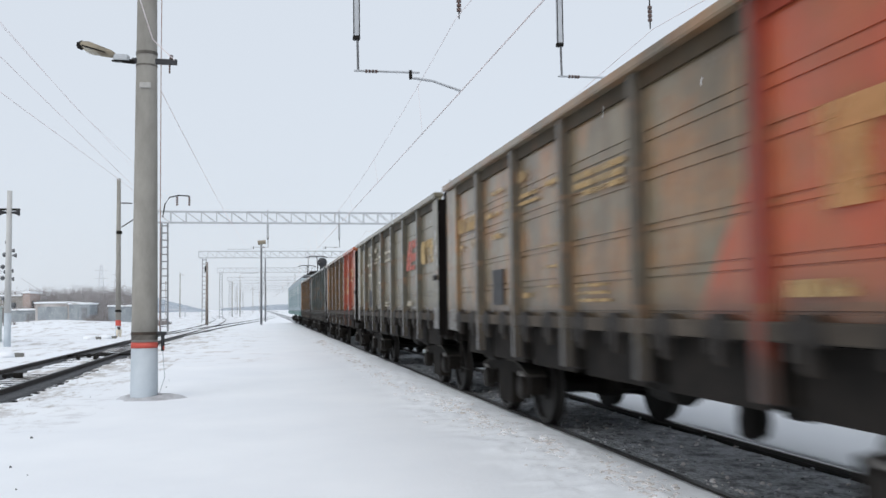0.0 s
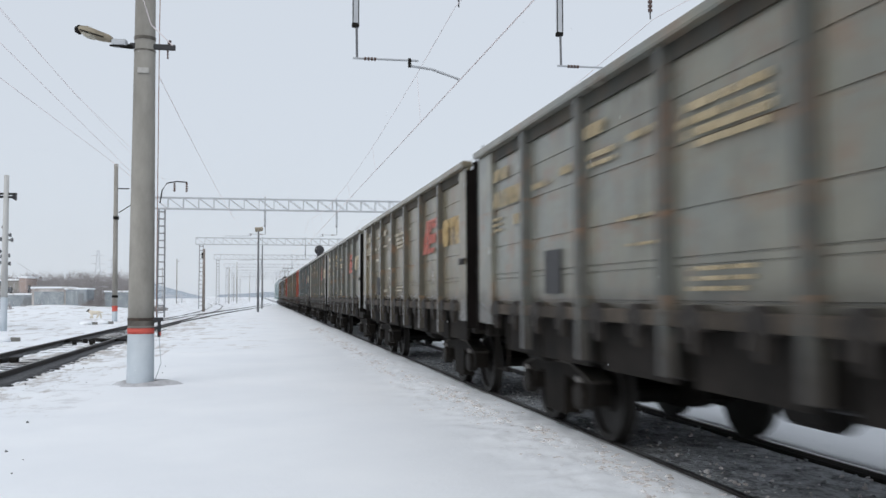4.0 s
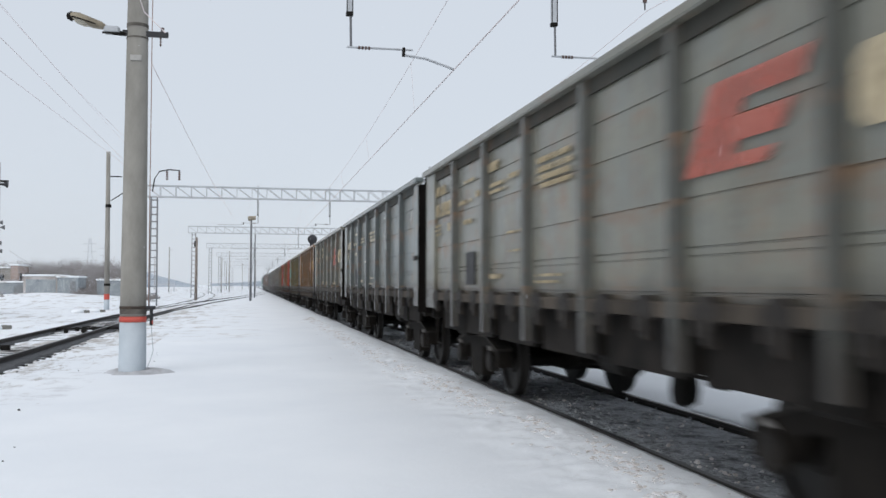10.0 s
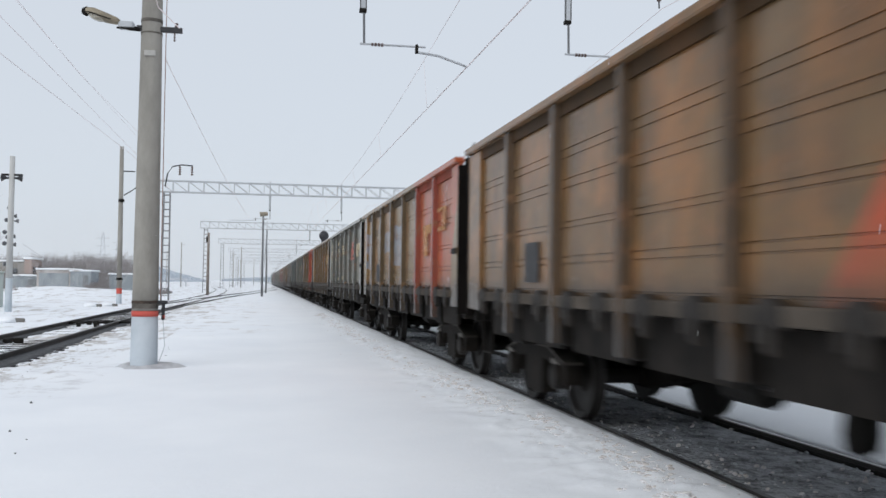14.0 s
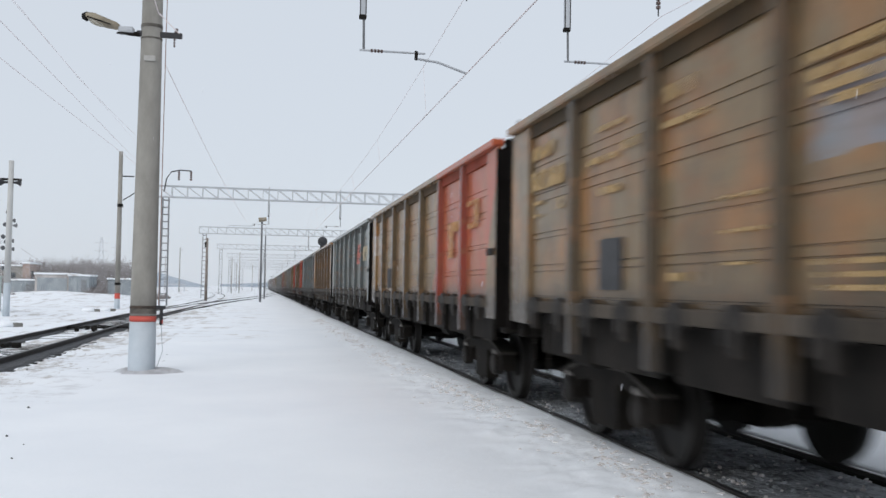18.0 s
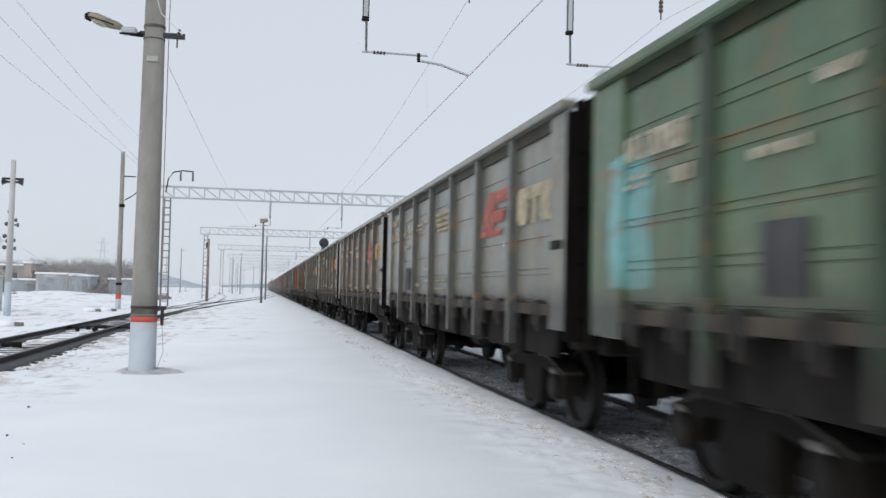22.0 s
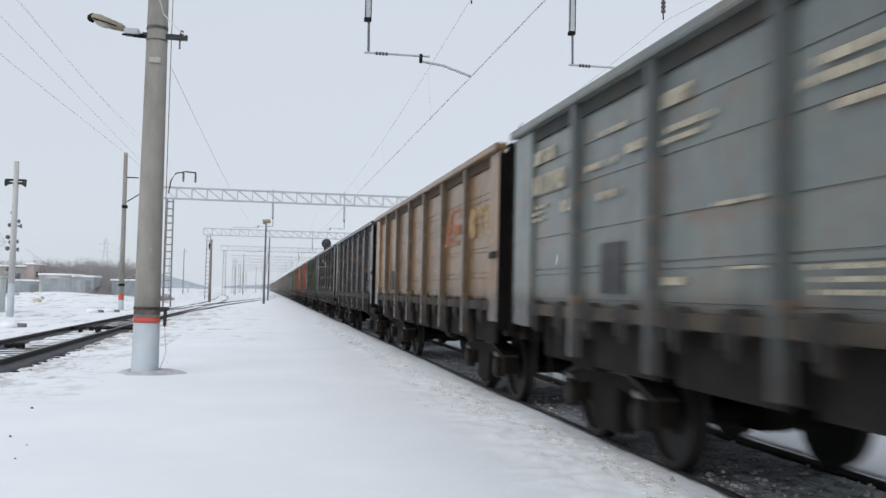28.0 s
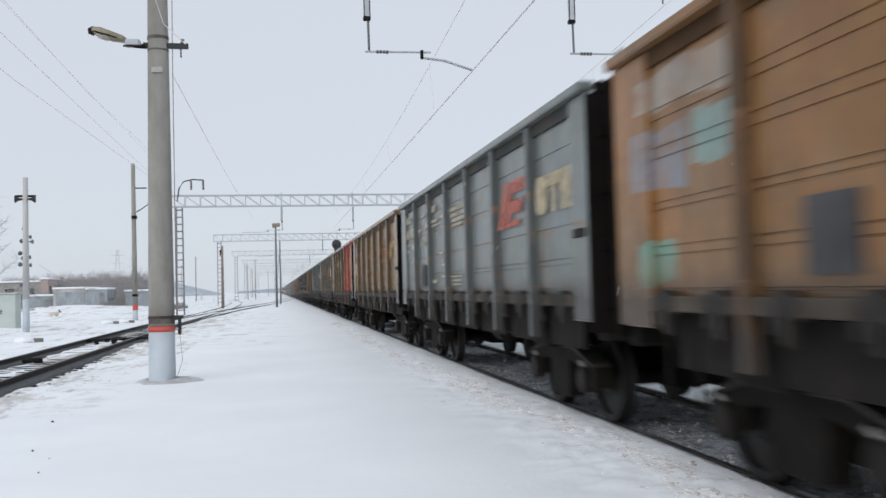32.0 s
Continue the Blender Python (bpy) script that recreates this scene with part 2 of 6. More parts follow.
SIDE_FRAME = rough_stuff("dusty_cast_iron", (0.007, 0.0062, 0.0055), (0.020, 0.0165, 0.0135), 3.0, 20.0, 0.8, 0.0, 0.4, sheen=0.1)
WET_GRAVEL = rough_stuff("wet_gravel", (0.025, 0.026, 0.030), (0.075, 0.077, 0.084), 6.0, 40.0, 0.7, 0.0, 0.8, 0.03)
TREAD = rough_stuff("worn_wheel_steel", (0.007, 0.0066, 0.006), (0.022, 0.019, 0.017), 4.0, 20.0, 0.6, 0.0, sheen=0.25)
WIRE = rough_stuff("weathered_wire", (0.74, 0.66, 0.67), (0.84, 0.77, 0.77), 2.0, 10.0, 0.7)
BROWN_INSUL = rough_stuff("brown_porcelain", (0.06, 0.035, 0.03), (0.10, 0.05, 0.04), 4.0, 20.0, 0.3)
BLACK = rough_stuff("black_enamel", (0.012, 0.013, 0.016), (0.03, 0.03, 0.034), 4.0, 20.0, 0.5)
YELLOW = rough_stuff("faded_yellow_lettering", (0.34, 0.26, 0.14), (0.52, 0.43, 0.28), 2.2, 25.0, 0.75)
OCHRE = rough_stuff("faded_ochre_emblem", (0.48, 0.21, 0.08), (0.56, 0.32, 0.13), 2.0, 20.0, 0.75)
CREAM = rough_stuff("faded_cream_lettering", (0.38, 0.33, 0.24), (0.58, 0.52, 0.41), 2.2, 25.0, 0.75)
EMBLEM_CREAM = rough_stuff("faded_cream_emblem", (0.46, 0.38, 0.24), (0.60, 0.51, 0.36), 2.2, 25.0, 0.75)
FADED_RED = rough_stuff("rubbed_red_emblem", (0.40, 0.13, 0.06), (0.48, 0.19, 0.09), 3.0, 25.0, 0.75)
OLD_GOLD = rough_stuff("rubbed_gold_lettering", (0.40, 0.26, 0.11), (0.50, 0.34, 0.16), 2.2, 25.0, 0.75)
GOLD = rough_stuff("faded_gold_lettering", (0.42, 0.28, 0.11), (0.58, 0.42, 0.20), 2.2, 25.0, 0.75)
FADED_WHITE = rough_stuff("faded_white_lettering", (0.20, 0.20, 0.19), (0.55, 0.55, 0.53), 2.5, 25.0, 0.75)
LOGO_RED = rough_stuff("faded_red_emblem", (0.48, 0.125, 0.095), (0.56, 0.19, 0.145), 3.0, 25.0, 0.75)


def worn_letters(mat, thin=0.15, thick=0.95, lo=0.42, hi=0.52, scale=(1, 13.0, 5.0)):
    """Flaked paint: gaps between strokes let the wagon's side show."""
    t = mat.node_tree
    tc, mp, nz, mr = (t.nodes.new(k) for k in ("ShaderNodeTexCoord", "ShaderNodeMapping", "ShaderNodeTexNoise", "ShaderNodeMapRange"))
    mp.inputs[3].default_value = scale
    nz.inputs[2].default_value, nz.inputs[3].default_value = 1.0, 4.0
    mr.inputs[1].default_value, mr.inputs[2].default_value = lo, hi
    mr.inputs[3].default_value, mr.inputs[4].default_value = thin, thick
    t.links.new(tc.outputs["Object"], mp.inputs[0])
    t.links.new(mp.outputs[0], nz.inputs[0])
    t.links.new(nz.outputs[0], mr.inputs[0])
    t.links.new(mr.outputs[0], t.nodes["Principled BSDF"].inputs["Alpha"])


for letters in (YELLOW, CREAM):
    worn_letters(letters, 0.12, 0.8)
worn_letters(LOGO_RED, 0.42, 0.66, 0.36, 0.62, (1, 2.2, 3.0))
worn_letters(OCHRE, 0.2, 0.72, 0.36, 0.60, (1, 3.0, 3.0))
worn_letters(FADED_WHITE, 0.1, 0.6, 0.40, 0.58, (1, 9.0, 6.0))
worn_letters(FADED_RED, 0.10, 0.70, 0.38, 0.62, (1, 2.2, 3.0))
worn_letters(OLD_GOLD, 0.10, 0.75, 0.38, 0.60, (1, 4.0, 4.0))
worn_letters(GOLD, 0.25, 0.85, 0.36, 0.60, (1, 4.0, 4.0))
worn_letters(EMBLEM_CREAM, 0.25, 0.85, 0.36, 0.60, (1, 4.0, 4.0))
BOARD_WHITE = rough_stuff("white_board_paint", (0.55, 0.56, 0.56), (0.70, 0.71, 0.71), 3.0, 25.0, 0.75)
# For the veil of flakes that acts as haze, toned near the sky.
HAZE_FLAKE = rough_stuff("snowflakes", (0.68, 0.70, 0.73), (0.74, 0.76, 0.79), 1.0, 5.0, 1.0)
SILL = rough_stuff("dusty_sill_steel", (0.024, 0.020, 0.016), (0.115, 0.095, 0.076), 1.3, 22.0, 0.85, 0.0, 0.4, sheen=0.15)
CAKED = rough_stuff("caked_dirty_ice", (0.10, 0.092, 0.085), (0.34, 0.32, 0.30), 6.0, 40.0, 0.8)
LATCH = rough_stuff("greasy_latch_iron", (0.008, 0.007, 0.0065), (0.042, 0.035, 0.029), 8.0, 30.0, 0.7, 0.0, 0.4, sheen=0.25)
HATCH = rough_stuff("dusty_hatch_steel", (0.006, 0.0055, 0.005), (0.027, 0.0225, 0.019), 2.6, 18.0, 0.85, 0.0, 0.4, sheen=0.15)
LEDGE = rough_stuff("lighter_grey_flange", (0.02, 0.018, 0.016), (0.085, 0.075, 0.065), 3.0, 24.0, 0.8, 0.0, 0.4, sheen=0.2)
DIRTY_SNOW = rough_stuff("dirty_snow", (0.50, 0.45, 0.415), (0.86, 0.855, 0.87), 5.0, 60.0, 0.8)
SLATE = rough_stuff("dark_slate_board", (0.042, 0.042, 0.044), (0.085, 0.085, 0.088), 3.0, 20.0, 0.8, sheen=0.2)
LAMP_BODY = rough_stuff("aged_lamp_housing", (0.15, 0.13, 0.095), (0.34, 0.29, 0.21), 5.0, 25.0, 0.6)
LAMP_GLASS = glass_mat()
WOOD = rough_stuff("tarred_wood_pole", (0.14, 0.115, 0.10), (0.27, 0.23, 0.20), 1.5, 20.0, 0.9, 0, 0.4, 0.01, (1, 1, 0.2))
GREY_TIMBER = rough_stuff("weathered_grey_timber", (0.13, 0.125, 0.115), (0.27, 0.26, 0.235), 2.0, 20.0, 0.9, 0, 0.4, 0.01, (0.3, 1, 1))
FROST = rough_stuff("frosted_bark", (0.42, 0.42, 0.44), (0.60, 0.60, 0.62), 1.0, 8.0, 0.9)
TWIG = rough_stuff("bare_twigs", (0.20, 0.178, 0.172), (0.31, 0.285, 0.28), 0.3, 3.0, 0.9)
# The haze of distance is mixed into this pale blue forest colour.
HAZED_FOREST = rough_stuff("hazed_far_forest", (0.30, 0.35, 0.41), (0.37, 0.42, 0.48), 0.02, 0.3, 1.0)
BRICK = rough_stuff("red_brick_wall", (0.30, 0.22, 0.19), (0.40, 0.31, 0.27), 0.5, 8.0, 0.9)
PLASTER = rough_stuff("dirty_plaster", (0.17, 0.155, 0.14), (0.30, 0.28, 0.25), 0.5, 6.0, 0.9)
METAL_SHED = rough_stuff("grey_shed_steel", (0.17, 0.20, 0.22), (0.38, 0.41, 0.43), 1.1, 6.0, 0.8, stretch=(1, 1, 0.35))
DARK_SHED = rough_stuff("weathered_dark_shed_door", (0.16, 0.17, 0.18), (0.24, 0.25, 0.26), 0.6, 5.0, 0.8)
RUSTY_SHED = rough_stuff("rusty_pale_shed", (0.26, 0.22, 0.20), (0.64, 0.61, 0.59), 0.9, 6.0, 0.85, stretch=(1, 1, 0.5))
CABINET = rough_stuff("grey_green_cabinet", (0.44, 0.50, 0.48), (0.56, 0.61, 0.58), 1.0, 12.0, 0.6)
LOCO_PALE = rough_stuff("pale_blue_loco_paint", (0.24, 0.30, 0.34), (0.34, 0.40, 0.43), 0.8, 12.0, 0.5)
LOCO_GREEN = rough_stuff("green_loco_paint", (0.06, 0.14, 0.13), (0.10, 0.20, 0.18), 0.8, 12.0, 0.5)
WINDOW = rough_stuff("dark_window_glass", (0.02, 0.025, 0.03), (0.03, 0.035, 0.04), 1.0, 5.0, 0.1)

# ---- mesh tools ----


def box(bm, x0, x1, y0, y1, z0, z1, bevel=0.0):
    m = Matrix.Translation(((x0 + x1) / 2, (y0 + y1) / 2, (z0 + z1) / 2)) @ Matrix.Diagonal((abs(x1 - x0), abs(y1 - y0), abs(z1 - z0), 1))
    vs = bmesh.ops.create_cube(bm, size=1, matrix=m)["verts"]
    if bevel:
        es = list({e for v in vs for e in v.link_edges})
        bmesh.ops.bevel(bm, geom=es, offset=bevel, segments=1, affect="EDGES")
    return bm


def tube(bm, pts, r, n=6, r2=None):
    """A round bar through the points, tapering from r to r2."""
    pts = [Vector(p) for p in pts]
    rings = []
    for i, p in enumerate(pts):
        d = (pts[min(i + 1, len(pts) - 1)] - pts[max(i - 1, 0)]).normalized()
        a = d.cross(Vector((0, 0, 1)) if abs(d.z) < 0.9 else Vector((1, 0, 0))).normalized()
        b = d.cross(a)
        rr = r if r2 is None else r + (r2 - r) * i / (len(pts) - 1)
        rings.append([bm.verts.new(p + (a * math.cos(2 * math.pi * k / n) + b * math.sin(2 * math.pi * k / n)) * rr) for k in range(n)])
    for u, v in zip(rings, rings[1:]):
        for k in range(n):
            bm.faces.new((u[k], u[(k + 1) % n], v[(k + 1) % n], v[k]))
    bm.faces.new(rings[0][::-1])
    bm.faces.new(rings[-1])
    return bm


def lathe(bm, profile, n=16, at=(0, 0, 0), axis="z"):
    """Turn (radius, height) pairs about an axis."""
    rings = []
    for r, h in profile:
        ring = []
        for k in range(n):
            c, s = math.cos(2 * math.pi * k / n) * r, math.sin(2 * math.pi * k / n) * r
            v = {"z": (c, s, h), "x": (h, c, s), "y": (s, h, c)}[axis]
            ring.append(bm.verts.new(Vector(at) + Vector(v)))
        rings.append(ring)
    for u, v in zip(rings, rings[1:]):
        for k in range(n):
            bm.faces.new((u[k], u[(k + 1) % n], v[(k + 1) % n], v[k]))
    bm.faces.new(rings[0][::-1])
    bm.faces.new(rings[-1])
    return bm


def prism(bm, outline, x0, x1):
    """A plate with an outline in y and z, from x0 to x1."""
    a = [bm.verts.new((x0, y, z)) for y, z in outline]
    b = [bm.verts.new((x1, y, z)) for y, z in outline]
    n = len(outline)
    bm.faces.new(a)
    bm.faces.new(b[::-1])
    for k in range(n):
        bm.faces.new((a[k], b[k], b[(k + 1) % n], a[(k + 1) % n]))
    return bm


def mesh_of(name, bm, material, shift=None, smooth=False):
    """The bmesh as mesh data; shift: the part's place, by which its map of metres is laid."""
    bmesh.ops.recalc_face_normals(bm, faces=bm.faces)
    if shift is not None:
        uv = bm.loops.layers.uv.new("UVMap")
        for f in bm.faces:
            for l in f.loops:
                l[uv].uv = ((l.vert.co.y + shift[1]) / 20 + 0.5, (l.vert.co.z + shift[2]) / 5)
    me = bpy.data.meshes.new(name)
    bm.to_mesh(me)
    bm.free()
    if smooth:
        for p in me.polygons:
            p.use_smooth = True
    me.materials.append(material)
    return me


def place(name, me, parent=None, at=(0, 0, 0), label=""):
    ob = new(name, me)
    ob.location = at
    if parent is not None:
        ob.parent = parent
    return tagged(ob, label)


def part(name, bm, material, parent=None, label="", at=(0, 0, 0), uv=False, smooth=False):
    return place(name, mesh_of(name, bm, material, at if uv else None, smooth), parent, at, label)


def B():
    return bmesh.new()


def wear(ob, material):
    """Give one object a paint of its own on shared mesh data."""
    ob.material_slots[0].link = "OBJECT"
    ob.material_slots[0].material = material


# ---- ground ----
XC, TRACK2, SIDING = 4.46, 8.75, -5.62


def strip_x(y):
    """The middle of the rough strip in the snow beside the running line."""
    return 3.16 - 0.035 * min(max(y - 8.0, 0.0), 12.0) + 0.05 * math.sin(y * 0.9)


def ground_z(x, y):
    n = noise.noise(Vector((x * 0.13, y * 0.13, 0.0))) * 0.10 + noise.noise(Vector((x * 0.6, y * 0.6, 3.0))) * 0.025
    z = -0.10 + n * (0.5 if -4 < x < 3.6 else 1.0)
    if x > 2.3:  # shoulder by the rail, sunken bed, then snow beyond
        k = min(max((x - 2.3) / 1.0, 0), 1)
        z += (-0.02 + n * 0.25 - z) * k
    if 2.3 < x < 3.6:
        z += 0.03 * noise.noise(Vector((x * 3.2, y * 2.6, 9.0))) + 0.012 * noise.noise(Vector((x * 8, y * 6, 4.0)))
        # the trodden and spattered strip beside the rail
        z += max(0.0, 1.0 - abs(x - strip_x(y)) / 0.24) * (0.045 * abs(noise.noise(Vector((x * 7.0, y * 4.5, 2.0)))) + 0.03 * noise.noise(Vector((x * 14.0, y * 9.0, 6.0))) - 0.012)
    if 3.61 < x < 5.32:
        z = -0.27
    elif x >= 5.32:
        z = -0.05 + n * 0.6 + min((x - 5.32) * 0.06, 0.16)
    if x > 8.0:
        z = -0.09 + n * 0.3
    if -7.2 < x < -4.0 and y < 80:
        z = -0.065 + n * 0.3 + 0.03 * noise.noise(Vector((x * 2.0, y * 1.5, 5.0)))
    if x < -9:
        k = min((-9 - x) / 6.0, 1.0)
        z += k * (0.25 + 0.9 * noise.noise(Vector((x * 0.07, y * 0.05, 7.0))) * k)
    far = max(abs(x) - 150, y - 500, 0)
    return z - (0.25 if far > 0 else 0.0)


def lines(*spans):
    out = []
    for a, b, s in spans:
        out += list(np.arange(a, b, s))
    return out


def ground():
    xs = [-3500, -1500, -700, -350, -200, -120, -80] + lines((-60, -14, 2.0), (-14, 2.3, 0.4), (2.3, 2.55, 0.1), (2.55, 3.44, 0.045)) + [3.45, 3.54, 3.60, 3.62, 4.0, 5.0, 5.31, 5.33] + lines((5.5, 9.0, 0.3), (9.0, 20, 1.0)) + [25, 40, 80, 150, 350, 900, 3500]
    ys = [-400, -150, -60, -25] + lines((-12, 2, 0.6), (2, 4.5, 0.15), (4.5, 16, 0.06), (16, 26, 0.12), (26, 40, 0.4), (40, 90, 1.0), (90, 220, 4.0)) + [240, 300, 400, 600, 1000, 1800, 3500]
    me = bpy.data.meshes.new("ground")
    vs = [(x, y, ground_z(x, y)) for y in ys for x in xs]
    w = len(xs)
    fs = [(j * w + i, j * w + i + 1, (j + 1) * w + i + 1, (j + 1) * w + i) for j in range(len(ys) - 1) for i in range(w - 1)]
    me.from_pydata(vs, [], fs)
    me.materials.append(SNOW)
    for p in me.polygons:
        p.use_smooth = True
    tagged(new("ground", me), "wind-packed fresh snow covering the flat railway yard", "snow", kind="structure")
    bm = B()
    n = 300
    prof = [(3.60, -0.20), (3.66, -0.10), (3.80, -0.06), (4.1, -0.055), (4.46, -0.045), (4.8, -0.05), (5.1, -0.05), (5.24, -0.09), (5.33, -0.2)]
    rows = []
    for j in range(n + 1):
        y = -15 + j * 0.4 if j < 200 else 65 + (j - 200) * 9.0
        rows.append([bm.verts.new((x, y, z + 0.02 * noise.noise(Vector((x * 3, y * 2, 1.0))))) for x, z in prof])
    for u, v in zip(rows, rows[1:]):
        for k in range(len(prof) - 1):
            bm.faces.new((u[k], u[k + 1], v[k + 1], v[k]))
    tagged(part("ballast_bed", bm, BALLAST), "dark gravel ballast dusted with blown snow", "ballast", kind="structure")


RAIL_PROFILE = [(-0.075, -0.18), (0.075, -0.18), (0.075, -0.165), (0.012, -0.145), (0.012, -0.05), (0.036, -0.035), (0.036, -0.008), (0.028, 0.0),
                (-0.028, 0.0), (-0.036, -0.008), (-0.036, -0.035), (-0.012, -0.05), (-0.012, -0.145), (-0.075, -0.165)]


def rail(path, drop, parent, label):
    """A flat-bottomed rail along a path of (x, y)."""
    bm = B()
    rings = []
    for i, (x, y) in enumerate(path):
        a, b = path[max(i - 1, 0)], path[min(i + 1, len(path) - 1)]
        d = Vector((b[0] - a[0], b[1] - a[1])).normalized()
        sink = (0.14 if drop < -0.05 else 0.05 if drop < 0 else 0.0) * min(max((y - 46) / 30.0, 0.0), 1.0)
        rings.append([bm.verts.new((x + d.y * u, y - d.x * u, v - drop - sink)) for u, v in RAIL_PROFILE])
    n = len(RAIL_PROFILE)
    for u, v in zip(rings, rings[1:]):
        for k in range(n):
            bm.faces.new((u[k], u[(k + 1) % n], v[(k + 1) % n], v[k]))
    bm.faces.new(rings[0])
    bm.faces.new(rings[-1][::-1])
    bmesh.ops.recalc_face_normals(bm, faces=bm.faces)
    me = bpy.data.meshes.new("rail")
    for f in bm.faces:
        f.material_index = 1 if f.normal.z > 0.9 and f.calc_center_median().z > -0.02 - drop else 0
    bm.to_mesh(me)
    bm.free()
    me.materials.append(RAIL)
    me.materials.append(RAIL_SHINE)
    return place("rail", me, parent, label=label)


def smooth_path(pts, step=4.0):
    """A smooth line through (x, y) points."""
    out = []
    for i in range(len(pts) - 1):
        p0, p1, p2, p3 = (pts[max(min(i + k, len(pts) - 1), 0)] for k in (-1, 0, 1, 2))
        n = max(int(abs(p2[1] - p1[1]) / step), 1)
        for j in range(n):
            t = j / n
            out.append(tuple(0.5 * ((2 * b) + (c - a) * t + (2 * a - 5 * b + 4 * c - d) * t * t + (3 * b - a - 3 * c + d) * t ** 3) for a, b, c, d in zip(p0, p1, p2, p3)))
    return out + [pts[-1]]


def offset_path(path, d):
    out = []
    for i, (x, y) in enumerate(path):
        a, b = path[max(i - 1, 0)], path[min(i + 1, len(path) - 1)]
        t = Vector((b[0] - a[0], b[1] - a[1])).normalized()
        out.append((x + t.y * d, y - t.x * d))
    return out


def tracks():
    def strip(path, drop, ob):
        bm = B()
        rows = []
        for i, (x, y) in enumerate(path):
            j = 0.05 * noise.noise(Vector((y * 0.8, x, 0.0)))
            w = 0.20 + 0.20 * min(max((36 - y) / 14.0, 0.0), 1.0) * (1.0 if x > SIDING else 0.6) + 0.12 * noise.noise(Vector((y * 1.3, x, 4.0))) + 0.16 * noise.noise(Vector((y * 4.0, x, 8.0)))
            sink = 0.10 * min(max((y - 40) / 20.0, 0.0), 1.0)
            rows.append([bm.verts.new((x + u, y, z - drop - sink)) for u, z in ((-0.20 + j, -0.20), (-0.11 + j, -0.11), (0.08, -0.11), (w - 0.06, -0.118), (w + 0.05, -0.20))])
        for u, v in zip(rows, rows[1:]):
            for k in range(4):
                bm.faces.new((u[k], u[k + 1], v[k + 1], v[k]))
        part("melted_strip", bm, WET_GRAVEL, ob, "bare wet gravel melted out along the rail")

    def track(label, path, drop, sleepers, melt=False):
        ob = tagged(new("railway_track"), label, "railway track", "tracks of the yard", "structure")
        for s in (-0.797, 0.797):
            rail(offset_path(path, s), drop, ob, "")
            if melt:
                strip([p for p in offset_path(path, s) if p[1] < 66], drop, ob)
        if sleepers:
            y0, y1, proud = sleepers
            me = mesh_of("sleeper", box(B(), -1.3, 1.3, -0.13, 0.13, -0.24, -0.155 + proud, 0.02), UNDER)
            y = y0
            while y < y1:
                place("sleeper", me, ob, (path[0][0], y, -drop))
                y += 0.56
        return ob

    track("running line with polished rails in dark ballast", smooth_path([(XC, -120), (XC, 60), (XC, 300), (XC, 1500)], 30), 0.0, None)
    track("second line with rails half buried in snow", smooth_path([(TRACK2, -120), (TRACK2, 100), (TRACK2, 1500)], 30), 0.115, None)
    track("siding with rusty rails standing out of the snow", smooth_path([(SIDING, -60), (SIDING, 17), (SIDING, 43), (-5.5, 77), (-5.4, 107), (-7.0, 160), (-12.5, 224), (-28, 330), (-52, 420)], 0.4), -0.09, (12.0, 46.0, 0.0), True)
    track("turnout curving from the siding to the running line", smooth_path([(SIDING, 43), (-5.15, 62), (-3.8, 90), (-0.9, 127), (1.7, 172), (3.9, 225), (XC, 280)], 2.0), -0.02, None)


# ---- overhead line ----


def insulator(bm, p, q, r, discs):
    p, q = Vector(p), Vector(q)
    tube(bm, [p, q], r * 0.4)
    for i in range(discs):
        a = p + (q - p) * ((i + 0.5) / discs)
        d = (q - p).normalized() * (q - p).length / discs * 0.3
        tube(bm, [a - d, a + d], r, 8)


def drop_mast(parent, x, z0, arm_to, arm_z):
    """A tube hung from the beam with its insulator string and registration arm; the beam is at y 0."""
    part("drop_tube", tube(B(), [(x, 0, 9.3), (x, 0, z0 + 0.75)], 0.045, 8), GALV, parent)
    bm = B()
    box(bm, x - 0.055, x + 0.055, -0.055, 0.055, z0 + 0.68, z0 + 1.9, 0.01)
    part("lattice_hanger", bm, GALV, parent)
    part("drop_foot", tube(B(), [(x + 0.02, 0, z0 + 0.7), (x + 0.03, 0, z0 + 0.02)], 0.024, 8), DARK_GREY, parent)
    for k in (-1, 1):
        part("hanger_edge", box(B(), x + k * 0.058 - 0.008, x + k * 0.058 + 0.008, -0.062, -0.05, z0 + 0.7, z0 + 1.88), DARK_STEEL, parent, "dark weathered edge bar")
    part("foot_clamp", box(B(), x - 0.07, x + 0.07, -0.06, 0.06, z0 + 0.62, z0 + 0.70, 0.01), DARK_STEEL, parent)
    s = 1 if arm_to > x else -1
    ins = B()
    insulator(ins, (x + s * 0.16, 0, z0), (x + s * 0.42, 0, z0), 0.035, 4)
    part("insulator", ins, BROWN_INSUL, parent, "brown porcelain insulator")
    mid = x + s * 1.08
    part("steady_arm", tube(B(), [(x - s * 0.05, 0, z0), (mid + s * 0.18, 0, z0 + 0.01)], 0.022, 6), GALV, parent)
    part("clamp", box(B(), mid - 0.03, mid + 0.03, -0.03, 0.03, z0 - 0.13, z0 + 0.05, 0.008), DARK_STEEL, parent)
    part("registration_arm", tube(B(), [(mid, 0, z0 - 0.1), (mid + s * 0.45, 0, z0 - 0.15), (arm_to, 0, arm_z)], 0.026, 6), GALV, parent)


